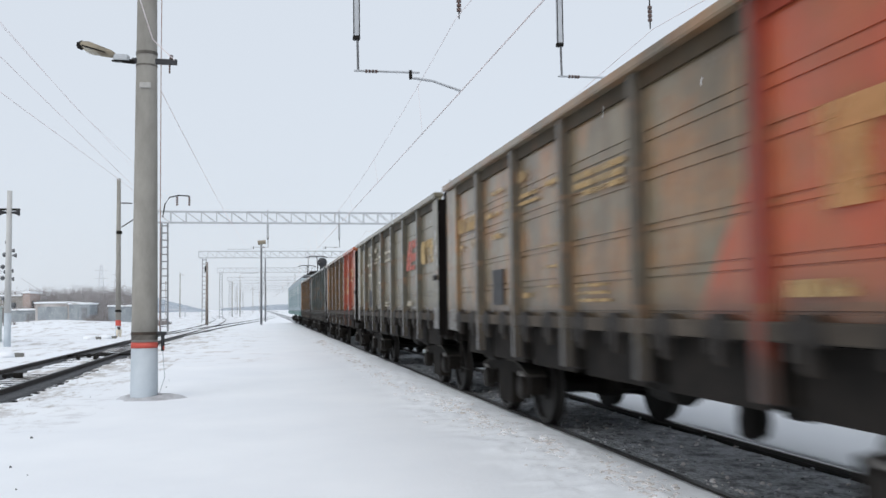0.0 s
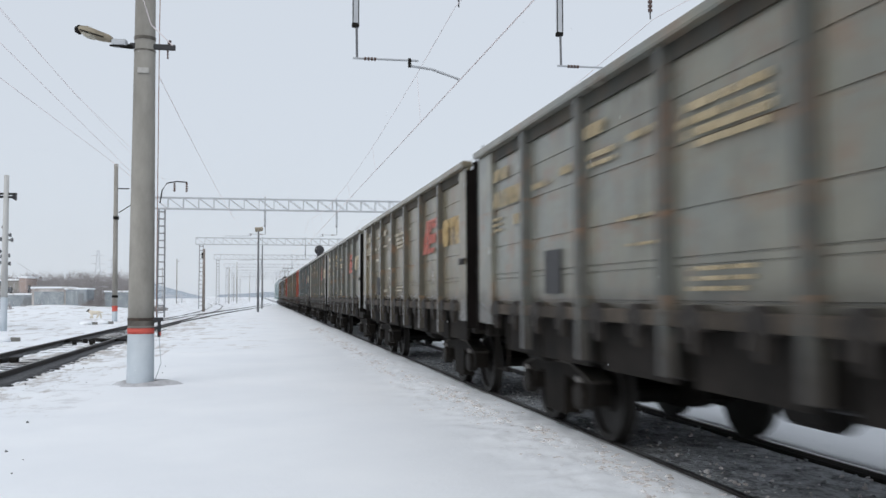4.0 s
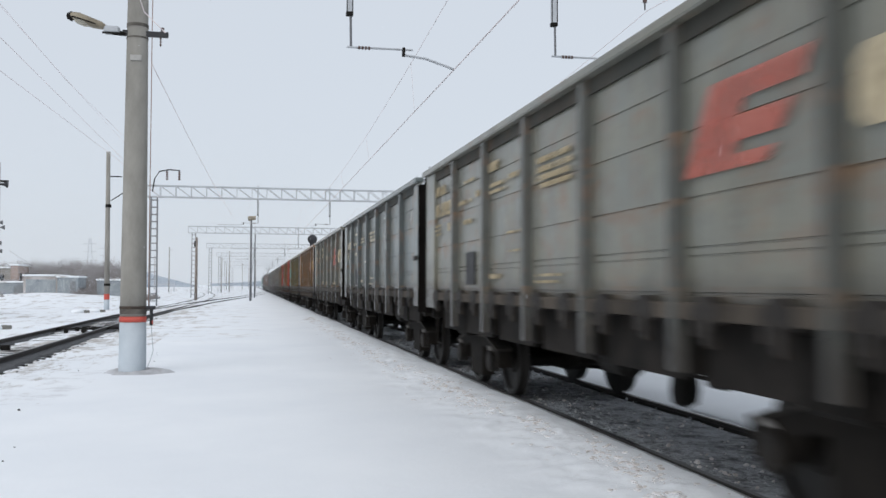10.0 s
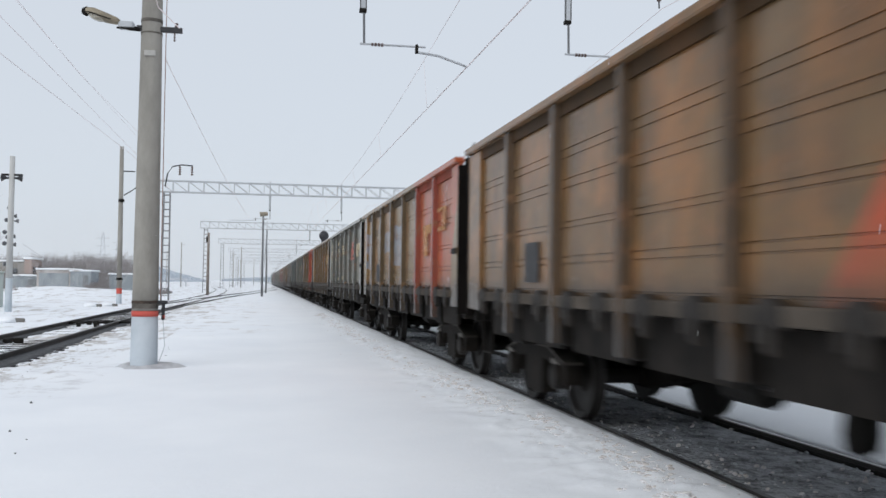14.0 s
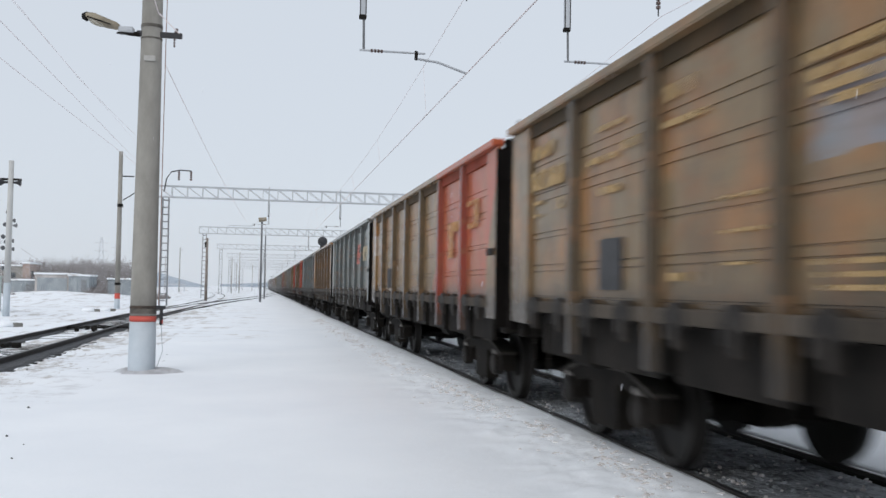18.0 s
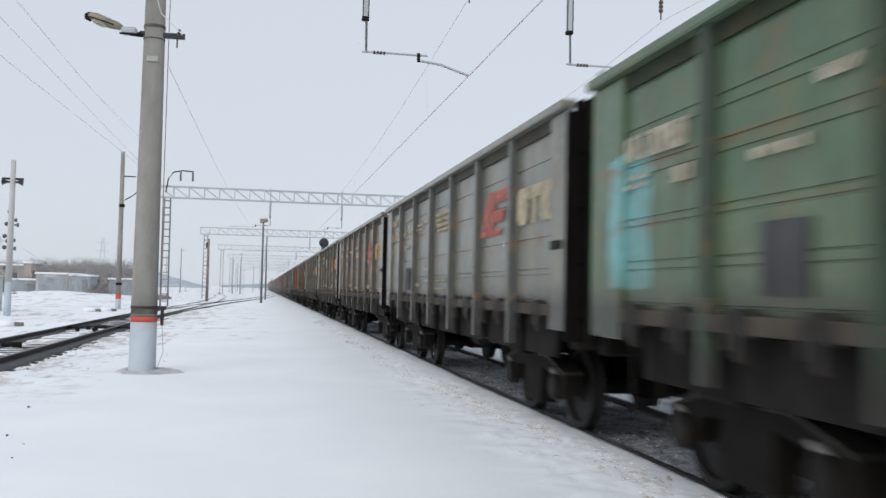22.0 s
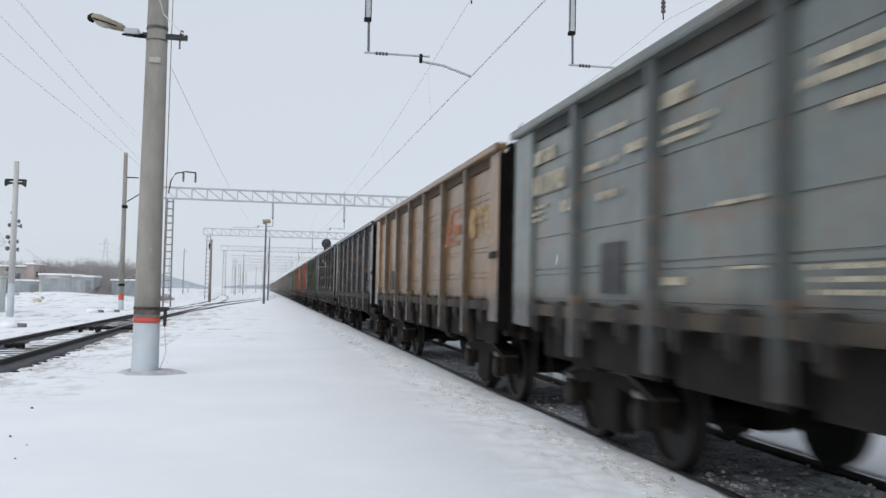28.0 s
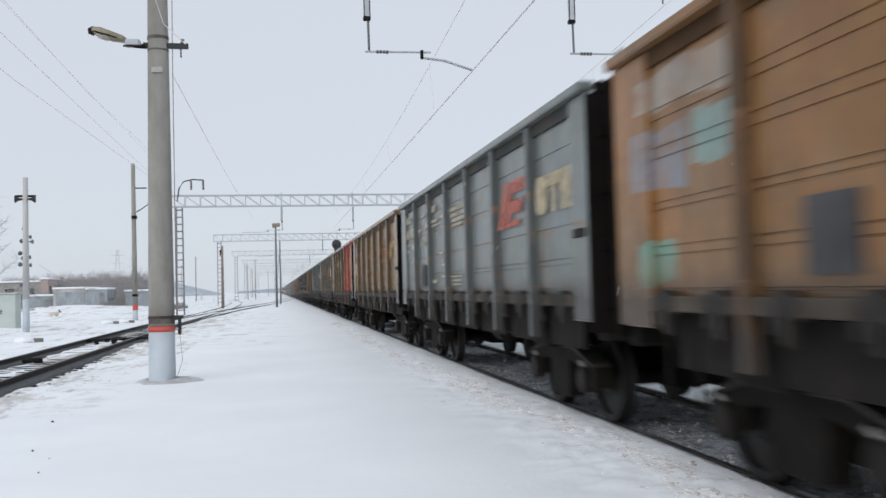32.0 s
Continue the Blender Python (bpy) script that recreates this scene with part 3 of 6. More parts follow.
def beam(x0, x1, z0, z1, parent, bay=1.1):
    for y in (-0.35, 0.35):
        for z in (z0, z1):
            part("chord", box(B(), x0, x1, y - 0.038, y + 0.038, z - 0.038, z + 0.038, 0.008), GALV, parent)
    n = int((x1 - x0) / bay)
    step = (x1 - x0) / n
    bm = box(B(), -0.025, 0.025, -0.025, 0.025, z0, z1)
    tube(bm, [(0, 0, z1), (step, 0, z0)], 0.022, 4)
    cell = mesh_of("lattice_bay", bm, GALV)
    for i in range(n):
        for y in (-0.35, 0.35):
            place("lattice_bay", cell, parent, (x0 + i * step, y, 0))
    part("end_strut", box(B(), x1 - 0.03, x1 + 0.03, -0.38, 0.38, z0, z1), GALV, parent)


def lattice_mast(parent, x, top, w=0.55):
    for sx in (-1, 1):
        for sy in (-1, 1):
            part("mast_leg", tube(B(), [(x + sx * w / 2, sy * w / 2, -0.4), (x + sx * w / 2 * 0.8, sy * w / 2 * 0.8, top)], 0.036, 4), MAST_STEEL, parent)
    rung = mesh_of("mast_rung", box(B(), -w / 2, w / 2, -0.03, 0.03, -0.03, 0.03), MAST_STEEL)
    z = 0.3
    while z < top:
        for sy in (-1, 1):
            place("mast_rung", rung, parent, (x, sy * w * 0.45, z))
        z += 0.55


def overhead():
    # the beam over the camera's first pole
    g0 = tagged(new("catenary_gantry"), "galvanised gantry beam carrying drop tubes over the lines", "gantry", "catenary gantries")
    beam(-2.13, 14.5, 8.55, 9.3, g0)
    part("mast", tube(B(), [(14.3, 0, -0.3), (14.3, 0, 9.6)], 0.22, 12, 0.17), CONCRETE, g0, "concrete mast")
    drop_mast(g0, 1.84, 6.21, 3.94, 5.88)
    drop_mast(g0, 6.06, 6.26, 8.3, 5.9)
    for x in (3.93, 8.08):
        ins = B()
        insulator(ins, (x, 0, 7.86), (x, 0, 7.50), 0.05, 4)
        part("suspension_insulator", ins, BROWN_INSUL, g0, "dark insulator string holding the messenger wire")
        part("suspension_rod", tube(B(), [(x, 0, 8.55), (x, 0, 7.36)], 0.014, 6), DARK_STEEL, g0)
    g0.location = (0, 17.6, 0)
    g1 = tagged(new("catenary_gantry"), "galvanised lattice gantry spanning the station tracks", "gantry", "catenary gantries")
    beam(-8.0, 16.0, 8.25, 9.1, g1)
    lattice_mast(g1, -7.3, 8.2)
    part("mast", tube(B(), [(15.6, 0, -0.3), (15.6, 0, 9.3)], 0.22, 12, 0.17), CONCRETE, g1, "concrete mast")
    drop_mast(g1, 0.46, 6.35, -2.6, 6.2)
    drop_mast(g1, 6.05, 6.35, 4.9, 6.0)
    g1.location = (0, 72, 0)
    for y in (121, 170, 219, 268, 318, 370):
        copy_thing(g1, pose(0.0, y, 0))


def wire(name, pts, r, label, sag=0.0, n=12):
    out = []
    for a, b in zip(pts, pts[1:]):
        a, b = Vector(a), Vector(b)
        for i in range(n):
            t = i / n
            p = a.lerp(b, t)
            p.z -= sag * 4 * t * (1 - t)
            out.append(p)
    out.append(Vector(pts[-1]))
    tagged(part(name, tube(B(), out, r, 5), WIRE), label, "wire", "overhead wires")
    return out


def wires():
    sup = [-32.4, 17.6, 72, 121, 170, 219, 268, 318, 370]
    for xc in (XC, TRACK2):
        con = [(xc - 0.52 + 0.0022 * (y - 17.6) if y < 100 else xc + (0.25 if i % 2 else -0.3), y, 5.87 + 0.1 * min(max(i - 1, 0), 1)) for i, y in enumerate(sup)]
        wire("contact_wire", con, 0.007, "grooved copper contact wire over the track", 0.0, 1)
        wire("contact_wire", [(x + 0.02, y, z + 0.004) for x, y, z in con], 0.005, "second grooved contact wire beside the first", 0.0, 1)
        mes = [(xc - (0.60 if y < 100 else 0.1), y, 7.36 if y == 17.6 else 7.60) for y in sup]
        line = wire("messenger_wire", mes, 0.007, "stranded messenger wire sagging between gantries", 0.95)
        for i in range(1, len(sup) - 4):
            a, b = Vector(con[i]), Vector(con[i + 1])
            ma, mb = Vector(mes[i]), Vector(mes[i + 1])
            for k in range(6):
                t = (k + 0.5) / 6
                p, q = a.lerp(b, t), ma.lerp(mb, t)
                q.z -= 0.95 * 4 * t * (1 - t)
                tagged(part("dropper", tube(B(), [p, q], 0.005, 4), WIRE), "thin dropper tying contact wire to messenger", "wire", "droppers")
    wire("overhead_wire", [(-6.7, -30, 7.0), (-6.7, 25.3, 7.28), (-6.7, 48.5, 7.9), (-6.9, 72, 8.1)], 0.010, "overhead wire above the siding", 0.0, 3)
    wire("overhead_wire", [(-6.7, -30, 8.2), (-6.7, 25, 8.2), (-6.7, 50, 8.16), (-6.9, 72, 8.3)], 0.010, "overhead wire above the siding", 0.0, 3)
    wire("overhead_wire", [(-6.7, -30, 10.2), (-6.7, 25.4, 9.1), (-6.7, 35, 9.0), (-6.8, 50, 9.5), (-6.9, 72, 10.2)], 0.008, "stranded wire high above the siding", 0.0, 3)
    wire("overhead_wire", [(-7.2, -30, 10.5), (-7.2, 25.4, 9.6), (-7.2, 72, 9.9)], 0.006, "stranded wire high above the siding", 0.1, 5)
    wire("feeder_wire", [(-1.88, 17.6, 5.7), (-1.15, 72, 6.48)], 0.008, "feeder wire from pole to gantry", 0.25)
    wire("feeder_wire", [(-2.35, 0, 9.0), (-2.0, 17.4, 6.6), (-1.62, 17.5, 6.25)], 0.010, "feeder wire tied to the pole bracket", 0.0, 1)


# ---- poles ----
POLE = (-2.13, 17.6)


def big_pole():
    p = tagged(new("concrete_pole"), "weathered concrete catenary pole with pale painted foot and red band", "pole", "catenary poles")
    r = lambda z: 0.245 - 0.0085 * z
    part("shaft", lathe(B(), [(r(z), z) for z in (0.95, 1.5, 3, 4.5, 6, 7.5, 9.0, 10.5)], 24), CONCRETE, p, "", smooth=True)
    part("painted_foot", lathe(B(), [(r(-0.5), -0.5), (r(0.0), 0.0), (r(0.84), 0.84)], 24), PALE_PAINT, p, "pale blue-grey painted foot", smooth=True)
    part("red_band", lathe(B(), [(r(0.84) + 0.003, 0.845), (r(0.95) + 0.003, 0.945)], 24), RED_PAINT, p, "red painted band", smooth=True)
    part("wire_collar", lathe(B(), [(r(1.09) + 0.006, 1.085), (r(1.1) + 0.010, 1.10), (r(1.1) + 0.010, 1.12), (r(1.12) + 0.006, 1.135)], 24), RUSTY_COLLAR, p, "dark wrapped wire collar")
    part("collar_stain", lathe(B(), [(r(0.96) + 0.002, 0.99), (r(1.05) + 0.002, 1.084)], 24), STAIN, p, "dark stain under the collar")
    part("upper_collar", lathe(B(), [(r(6.36) + 0.008, 6.34), (r(6.36) + 0.008, 6.4)], 24), STAIN, p, "steel strap")
    part("upper_collar", lathe(B(), [(r(6.1) + 0.006, 6.12), (r(6.1) + 0.006, 6.15)], 24), STAIN, p, "steel strap")
    part("number_plate", box(B(), -0.10, 0.10, -0.225, -0.19, 5.68, 5.78), WORN_PLATE, p, "small blank pale plate")
    part("bracket", box(B(), -0.26, 0.56, -0.10, -0.02, 6.17, 6.27, 0.008), BLACK, p, "black steel crossarm")
    ins = B()
    insulator(ins, (0.45, -0.06, 6.27), (0.45, -0.06, 6.36), 0.035, 2)
    part("insulator", ins, BROWN_INSUL, p, "dark pin insulator")
    ins = B()
    insulator(ins, (0.42, -0.06, 6.17), (0.42, -0.06, 6.0), 0.018, 3)
    part("insulator", ins, BROWN_INSUL, p, "dark pin insulator")
    lamp = part("lamp_arm", tube(B(), [(-0.2, -0.06, 6.2), (-0.40, -0.1, 6.2), (-0.50, -0.12, 6.24)], 0.045, 8), DARK_STEEL, p, "dark lamp arm")
    part("gear_box", box(B(), -0.58, -0.30, -0.2, -0.02, 6.17, 6.31, 0.03), GALV, lamp, "grey control gear housing")
    head = B()
    rings = [(-0.55, 6.29, 0.05, 0.045), (-0.62, 6.30, 0.10, 0.09), (-0.8, 6.34, 0.14, 0.115), (-1.0, 6.41, 0.15, 0.12), (-1.13, 6.45, 0.11, 0.085), (-1.2, 6.47, 0.04, 0.03)]
    prev = None
    for x, z, w, hh in rings:
        ring = [head.verts.new((x, -0.12 + w * math.cos(a), z + hh * math.sin(a) * (1.0 if math.sin(a) > 0 else 0.6))) for a in [2 * math.pi * k / 12 for k in range(12)]]
        if prev:
            for k in range(12):
                head.faces.new((prev[k], prev[(k + 1) % 12], ring[(k + 1) % 12], ring[k]))
        else:
            head.faces.new(ring[::-1])
        prev = ring
    head.faces.new(prev)
    part("lamp_head", head, LAMP_BODY, lamp, "faded cream cobra-head street lantern", smooth=True)
    part("lamp_cap", lathe(B(), [(0.012, -1.235), (0.05, -1.225), (0.085, -1.16), (0.09, -1.13)], 10, (0, -0.12, 6.455), "x"), DARK_STEEL, lamp, "dark end cap", smooth=True)
    part("rim", tube(B(), [(-0.70, -0.265, 6.30), (-0.90, -0.285, 6.355), (-1.12, -0.25, 6.42)], 0.012, 6), DARK_STEEL, lamp, "dark rim under the lantern")
    part("gear_strap", box(B(), -0.60, -0.28, -0.21, -0.19, 6.15, 6.185, 0.005), DARK_STEEL, lamp, "dark strap under the housing")
    g = B()
    bmesh.ops.create_uvsphere(g, u_segments=12, v_segments=6, radius=1, matrix=pose(-0.96, -0.14, 6.36, 0, 20, 0) @ Matrix.Diagonal((0.17, 0.12, 0.07, 1)))
    part("lens", g, LAMP_GLASS, lamp, "clear lantern bowl", smooth=True)
    part("down_cable", tube(B(), [(0.28, -0.05, 9.5), (0.265, -0.05, 6.3), (0.27, -0.05, 3.5), (0.275, -0.05, 1.15)], 0.008, 5), RUST_WIRE, p, "thin rusty earth wire")
    part("clamp", box(B(), 0.22, 0.40, -0.09, -0.01, 1.08, 1.14, 0.01), BLACK, p, "black clamp")
    part("clamp", box(B(), 0.30, 0.36, -0.08, -0.02, 0.78, 1.10, 0.015), BLACK, p, "black cable joint")
    part("red_tag", box(B(), 0.31, 0.36, -0.08, -0.03, 0.80, 0.88, 0.01), RED_PAINT, p, "red tag")
    part("cable_tail", tube(B(), [(0.33, -0.05, 0.8), (0.35, -0.06, 0.55), (0.37, -0.05, 0.3), (0.30, -0.04, 0.08), (0.25, -0.04, -0.05)], 0.007, 5), GALV, p, "loose pale cable tail")
    p.location = (*POLE, 0)
    # trodden ice round the foot
    bm = B()
    rings = []
    for rr, zz in ((0.22, -0.03), (0.33, -0.015), (0.46, -0.05), (0.60, -0.13)):
        rings.append([bm.verts.new((POLE[0] + 0.04 + rr * (1.0 + 0.22 * math.sin(3 * a + 1) + 0.12 * math.sin(7 * a)) * math.cos(a), POLE[1] + rr * math.sin(a), zz - 0.10 * max(0.0, -math.sin(a)) * (rr > 0.3))) for a in [2 * math.pi * k / 28 for k in range(28)]])
    for u, v in zip(rings, rings[1:]):
        for k in range(28):
            bm.faces.new((u[k], u[(k + 1) % 28], v[(k + 1) % 28], v[k]))
    tagged(part("ice_collar", bm, GREY_ICE, smooth=True), "grey refrozen slush round the pole foot", "ice", kind="structure")


WORN_PLATE = rough_stuff("worn_plate_paint", (0.33, 0.32, 0.30), (0.46, 0.45, 0.43), 9.0, 30.0, 0.8)
RUSTY_COLLAR = rough_stuff("rusty_wire_collar", (0.02, 0.017, 0.015), (0.085, 0.06, 0.045), 14.0, 40.0, 0.85)
STAIN = rough_stuff("stained_concrete", (0.05, 0.044, 0.038), (0.18, 0.165, 0.145), 5.0, 30.0, 0.9)
RUST_WIRE = rough_stuff("rusty_wire", (0.22, 0.13, 0.10), (0.32, 0.20, 0.16), 3.0, 20.0, 0.8)
GREY_ICE = rough_stuff("grey_slush", (0.30, 0.29, 0.30), (0.66, 0.67, 0.70), 4.0, 20.0, 0.6)


def small_pole(x, y, top, r, label, shaft_mat, foot=None, band=None, lean=0.0):
    p = tagged(new("utility_pole"), label, "pole", "poles of the yard")
    z0 = foot if foot else -0.5
    part("shaft", tube(B(), [(0, 0, z0), (lean, 0, top)], r, 12, r * 0.75), shaft_mat, p, smooth=True)
    if foot:
        part("painted_foot", tube(B(), [(0, 0, -0.5), (0, 0, foot)], r * 1.02, 12), PALE_PAINT, p, "pale painted foot", smooth=True)
    if band:
        part("red_band", tube(B(), [(0, 0, band), (0, 0, band + 0.35)], r * 1.03, 12), RED_PAINT, p, "red painted band")
    p.location = (x, y, 0)
    return p


def poles():
    a = small_pole(-9.15, 62, 10.2, 0.17, "slim concrete pole with red band by the siding", CONCRETE, 0.55, 0.57, -0.05)
    part("side_bracket", tube(B(), [(0.15, 0, 7.0), (0.6, 0, 7.3), (1.2, 0, 7.75)], 0.035, 6), DARK_STEEL, a)
    part("crossarm", box(B(), 0.1, 0.8, -0.04, 0.04, 8.55, 8.62), DARK_STEEL, a)
    part("strap", tube(B(), [(0, 0, 6.55), (0, 0, 6.75)], 0.19, 10), DARK_STEEL, a)
    part("strap", tube(B(), [(0, 0, 1.45), (0, 0, 1.6)], 0.2, 10), DARK_STEEL, a)
    b = small_pole(-11.25, 44, 7.05, 0.15, "pale concrete pole with two horn loudspeakers and blue foot", PALE_CONCRETE, 1.5)
    for s in (-1, 1):
        horn = lathe(B(), [(0.05, 0.0), (0.06, 0.12), (0.10, 0.2), (0.17, 0.30), (0.17, 0.31)], 12, axis="x")
        ob = part("loudspeaker", horn, BLACK, b, "black horn loudspeaker", smooth=True)
        ob.location, ob.rotation_euler = (0.12 * s, -0.05, 6.05), (0, 0, 0 if s > 0 else math.pi)
    part("crossarm", box(B(), -0.45, 0.45, -0.05, 0.05, 6.15, 6.24), DARK_STEEL, b)
    c = small_pole(-12.15, 47.5, 5.3, 0.06, "thin dark pole hung with clusters of loudspeakers beside the cabinet", DARK_GREY)
    for z, u, v in ((4.95, -0.10, 0.0), (4.55, 0.16, 0.1), (4.35, -0.22, 0.05), (4.3, 0.30, -0.1), (3.75, -0.28, 0.0), (3.55, 0.12, 0.1), (3.5, -0.12, -0.1), (3.2, -0.30, 0.1), (3.15, 0.18, 0.0), (2.2, -0.22, 0.0), (1.9, 0.2, 0.0)):
        horn = lathe(B(), [(0.03, -0.12), (0.05, -0.05), (0.09 + 0.05 * abs(u), 0.05), (0.10 + 0.05 * abs(u), 0.08), (0.03, 0.09)], 10, (u, v, z), "x" if u > 0 else "y")
        part("loudspeaker", horn, DARK_GREY, c, "dark round loudspeaker", smooth=True)
        part("bracket", tube(B(), [(0, 0, z), (u, v, z)], 0.02, 5), DARK_GREY, c)
    lp = small_pole(-0.04, 95, 8.3, 0.12, "slim grey steel lamp post beside the line", DARK_GREY)
    part("lamp_head", tube(B(), [(-0.35, 0, 8.35), (0.45, 0, 8.45)], 0.24, 8, 0.2), LAMP_BODY, lp, "round lantern")
    small_pole(0.45, 118, 8.0, 0.10, "slim grey steel lamp post beside the line", DARK_GREY)
    d = small_pole(-5.75, 100, 6.6, 0.16, "dark wooden post between the tracks", WOOD)
    part("cap", box(B(), -0.25, 0.0, -0.1, 0.1, 5.6, 6.2), DARK_STEEL, d)
    for x, y, top in ((-14.5, 170, 8.3), (-21.5, 185, 8.0), (-6.2, 200, 7.5), (-4.7, 205, 9.0), (-3.0, 320, 9), (-8.5, 330, 9), (1.2, 260, 8.5), (-26, 260, 9.5), (-1.0, 400, 9)):
        e = small_pole(x, y, top, 0.11, "distant grey pole standing in the snow", CONCRETE)
        part("crossarm", box(B(), -0.1, 0.6, -0.05, 0.05, top - 0.5, top - 0.4), GALV, e)
    # gooseneck bracket arm on the lattice mast
    h = tagged(new("bracket_arm"), "curved steel bracket arm with two insulators", "bracket", "overhead fittings")
    part("arm", tube(B(), [(-7.4, 71.5, 8.6), (-7.25, 71.5, 9.6), (-6.9, 71.5, 10.15), (-6.2, 71.5, 10.3), (-5.4, 71.5, 10.25)], 0.05, 6), DARK_STEEL, h)
    for x in (-6.35, -5.45):
        ins = B()
        insulator(ins, (x, 71.5, 10.2), (x, 71.5, 9.5), 0.09, 4)
        part("insulator", ins, BROWN_INSUL, h)




def signal():
    s = tagged(new("railway_signal"), "round black signal head on a mast, seen from behind", "signal")
    part("mast", tube(B(), [(0, 0, -0.3), (0, 0, 6.7)], 0.08, 10), DARK_GREY, s)
    part("head", lathe(B(), [(0.1, -0.2), (0.42, -0.12), (0.55, 0.0), (0.55, 0.06), (0.42, 0.1)], 24, (0, 0, 0), "y"), BLACK, s, "round black signal backing").location = (0, 0, 6.75)
    part("lower_head", box(B(), -0.28, 0.28, -0.15, 0.2, 5.8, 6.4, 0.08), BLACK, s)
    s.location = (6.8, 104, 0)


# ---- buildings, cabinets and distance ----


def shed(x0, x1, y, depth, h, label, mat, doors):
    s = tagged(new("garage_shed"), label, "garage", "garages beyond the yard")
    part("wall", box(B(), x0, x1, y, y + depth, -0.6, h), mat, s)
    part("snowy_roof", box(B(), x0 - 0.15, x1 + 0.15, y - 0.2, y + depth + 0.2, h, h + 0.22, 0.08), SNOW, s, "roof under snow")
    n = doors
    for i in range(n):
        w = (x1 - x0) / n
        a = x0 + i * w + 0.25
        part("door", box(B(), a, a + w - 0.5, y - 0.05, y, -0.2, h - 0.35), DARK_SHED if i % 2 else METAL_SHED, s)
    return s


def surroundings():
    shed(-28.4, -25.3, 112, 5, 1.7, "low grey sheds half drifted with snow", METAL_SHED, 2)
    shed(-25.2, -21.5, 110, 6, 2.45, "pale rusty container shed under snow", RUSTY_SHED, 1)
    shed(-21.4, -19.2, 109, 5, 2.3, "grey-blue steel garage beside the bushes", METAL_SHED, 2)
    shed(-17.8, -14.6, 113, 5, 2.0, "grey-blue steel shed beyond the pole", METAL_SHED, 1)
    b = tagged(new("brick_house"), "two-storey red brick house behind the yard", "house")
    part("wall", box(B(), -36.2, -35.2, 150, 157, -1, 4.4), BRICK, b)
    part("roof", box(B(), -36.4, -35.0, 149.7, 157.3, 4.4, 4.7, 0.08), SNOW, b, "flat roof under snow")
    part("wing_wall", box(B(), -54, -36.2, 150.6, 161, -1, 4.0), PLASTER, b, "pale plastered wing")
    part("wing_roof", box(B(), -54.3, -36.4, 150.3, 161.3, 4.0, 4.25, 0.08), SNOW, b, "wing roof under snow")
    for y in (151.2, 154.4):
        w = part("window", box(B(), -35.2, -35.12, y, y + 1.3, 1.9, 3.3), WINDOW, b)
        part("window_frame", box(B(), -35.2, -35.08, y - 0.1, y + 1.4, 1.75, 1.9), BOARD_WHITE, w)
    for x in (-38.5, -41.5, -44.5):
        w = part("window", box(B(), x, x + 1.2, 150.52, 150.6, 1.6, 3.0), WINDOW, b)
        part("window_frame", box(B(), x - 0.1, x + 1.3, 150.48, 150.6, 1.45, 1.6), BOARD_WHITE, w)
    # relay cabinet
    c = tagged(new("relay_cabinet"), "pale grey steel trackside relay cabinet", "cabinet")
    part("body", box(B(), -0.75, 0.75, -0.4, 0.4, 0.0, 1.75, 0.03), CABINET, c)
    part("cap", box(B(), -0.8, 0.8, -0.45, 0.45, 1.75, 1.82, 0.02), CABINET, c)
    for s in (-1, 1):
        d = part("door", box(B(), -0.36 + s * 0.36, 0.36 + s * 0.36, -0.43, -0.4, 0.1, 1.68, 0.008), CABINET, c)
        part("handle", box(B(), s * 0.08 - 0.015, s * 0.08 + 0.015, -0.47, -0.43, 0.8, 1.0), DARK_STEEL, d)
    c.location = (-13.0, 46.6, 0.0)
    # snowed rail stacks beside the siding
    for x, y in ((-8.95, 35.8), (-9.6, 56.0), (-8.9, 57.2)):
        s = tagged(new("timber_pile"), "old timbers under a crust of snow", "timber", "timbers by the siding")
        for k in range(3):
            part("timber", box(B(), -0.34, 0.34 - 0.1 * k, -0.3 + k * 0.22, -0.1 + k * 0.22, 0, 0.2, 0.02), GREY_TIMBER, s)
        heap = B()
        bmesh.ops.create_icosphere(heap, subdivisions=3, radius=1, matrix=pose(-0.26, -0.05, 0.13) @ Matrix.Diagonal((0.36, 0.42, 0.16, 1)))
        for v in heap.verts:
            v.co.z += 0.05 * noise.noise(v.co * 5.0)
        part("snow_cover", heap, SNOW, s, "heap of snow over the timbers", smooth=True)
        s.location, s.rotation_euler = (x, y, -0.16), (0, 0, 0.4)
    bench = tagged(new("barrier_frame"), "low white-topped steel barrier in the snow", "barrier")
    part("top_bar", box(B(), -1.9, 1.9, -0.15, 0.15, 1.5, 1.75), GALV, bench)
    for x in (-1.7, 1.7):
        part("leg", box(B(), x - 0.1, x + 0.1, -0.1, 0.1, -0.3, 1.5), GALV, bench)
    bench.location = (-16.5, 185, 0.0)
    frosted_tree(-17.6, 58, 8.2)
    bushes()
    backdrop()
    pylon(-66, 400, 21)
    pylon(-78, 520, 24)


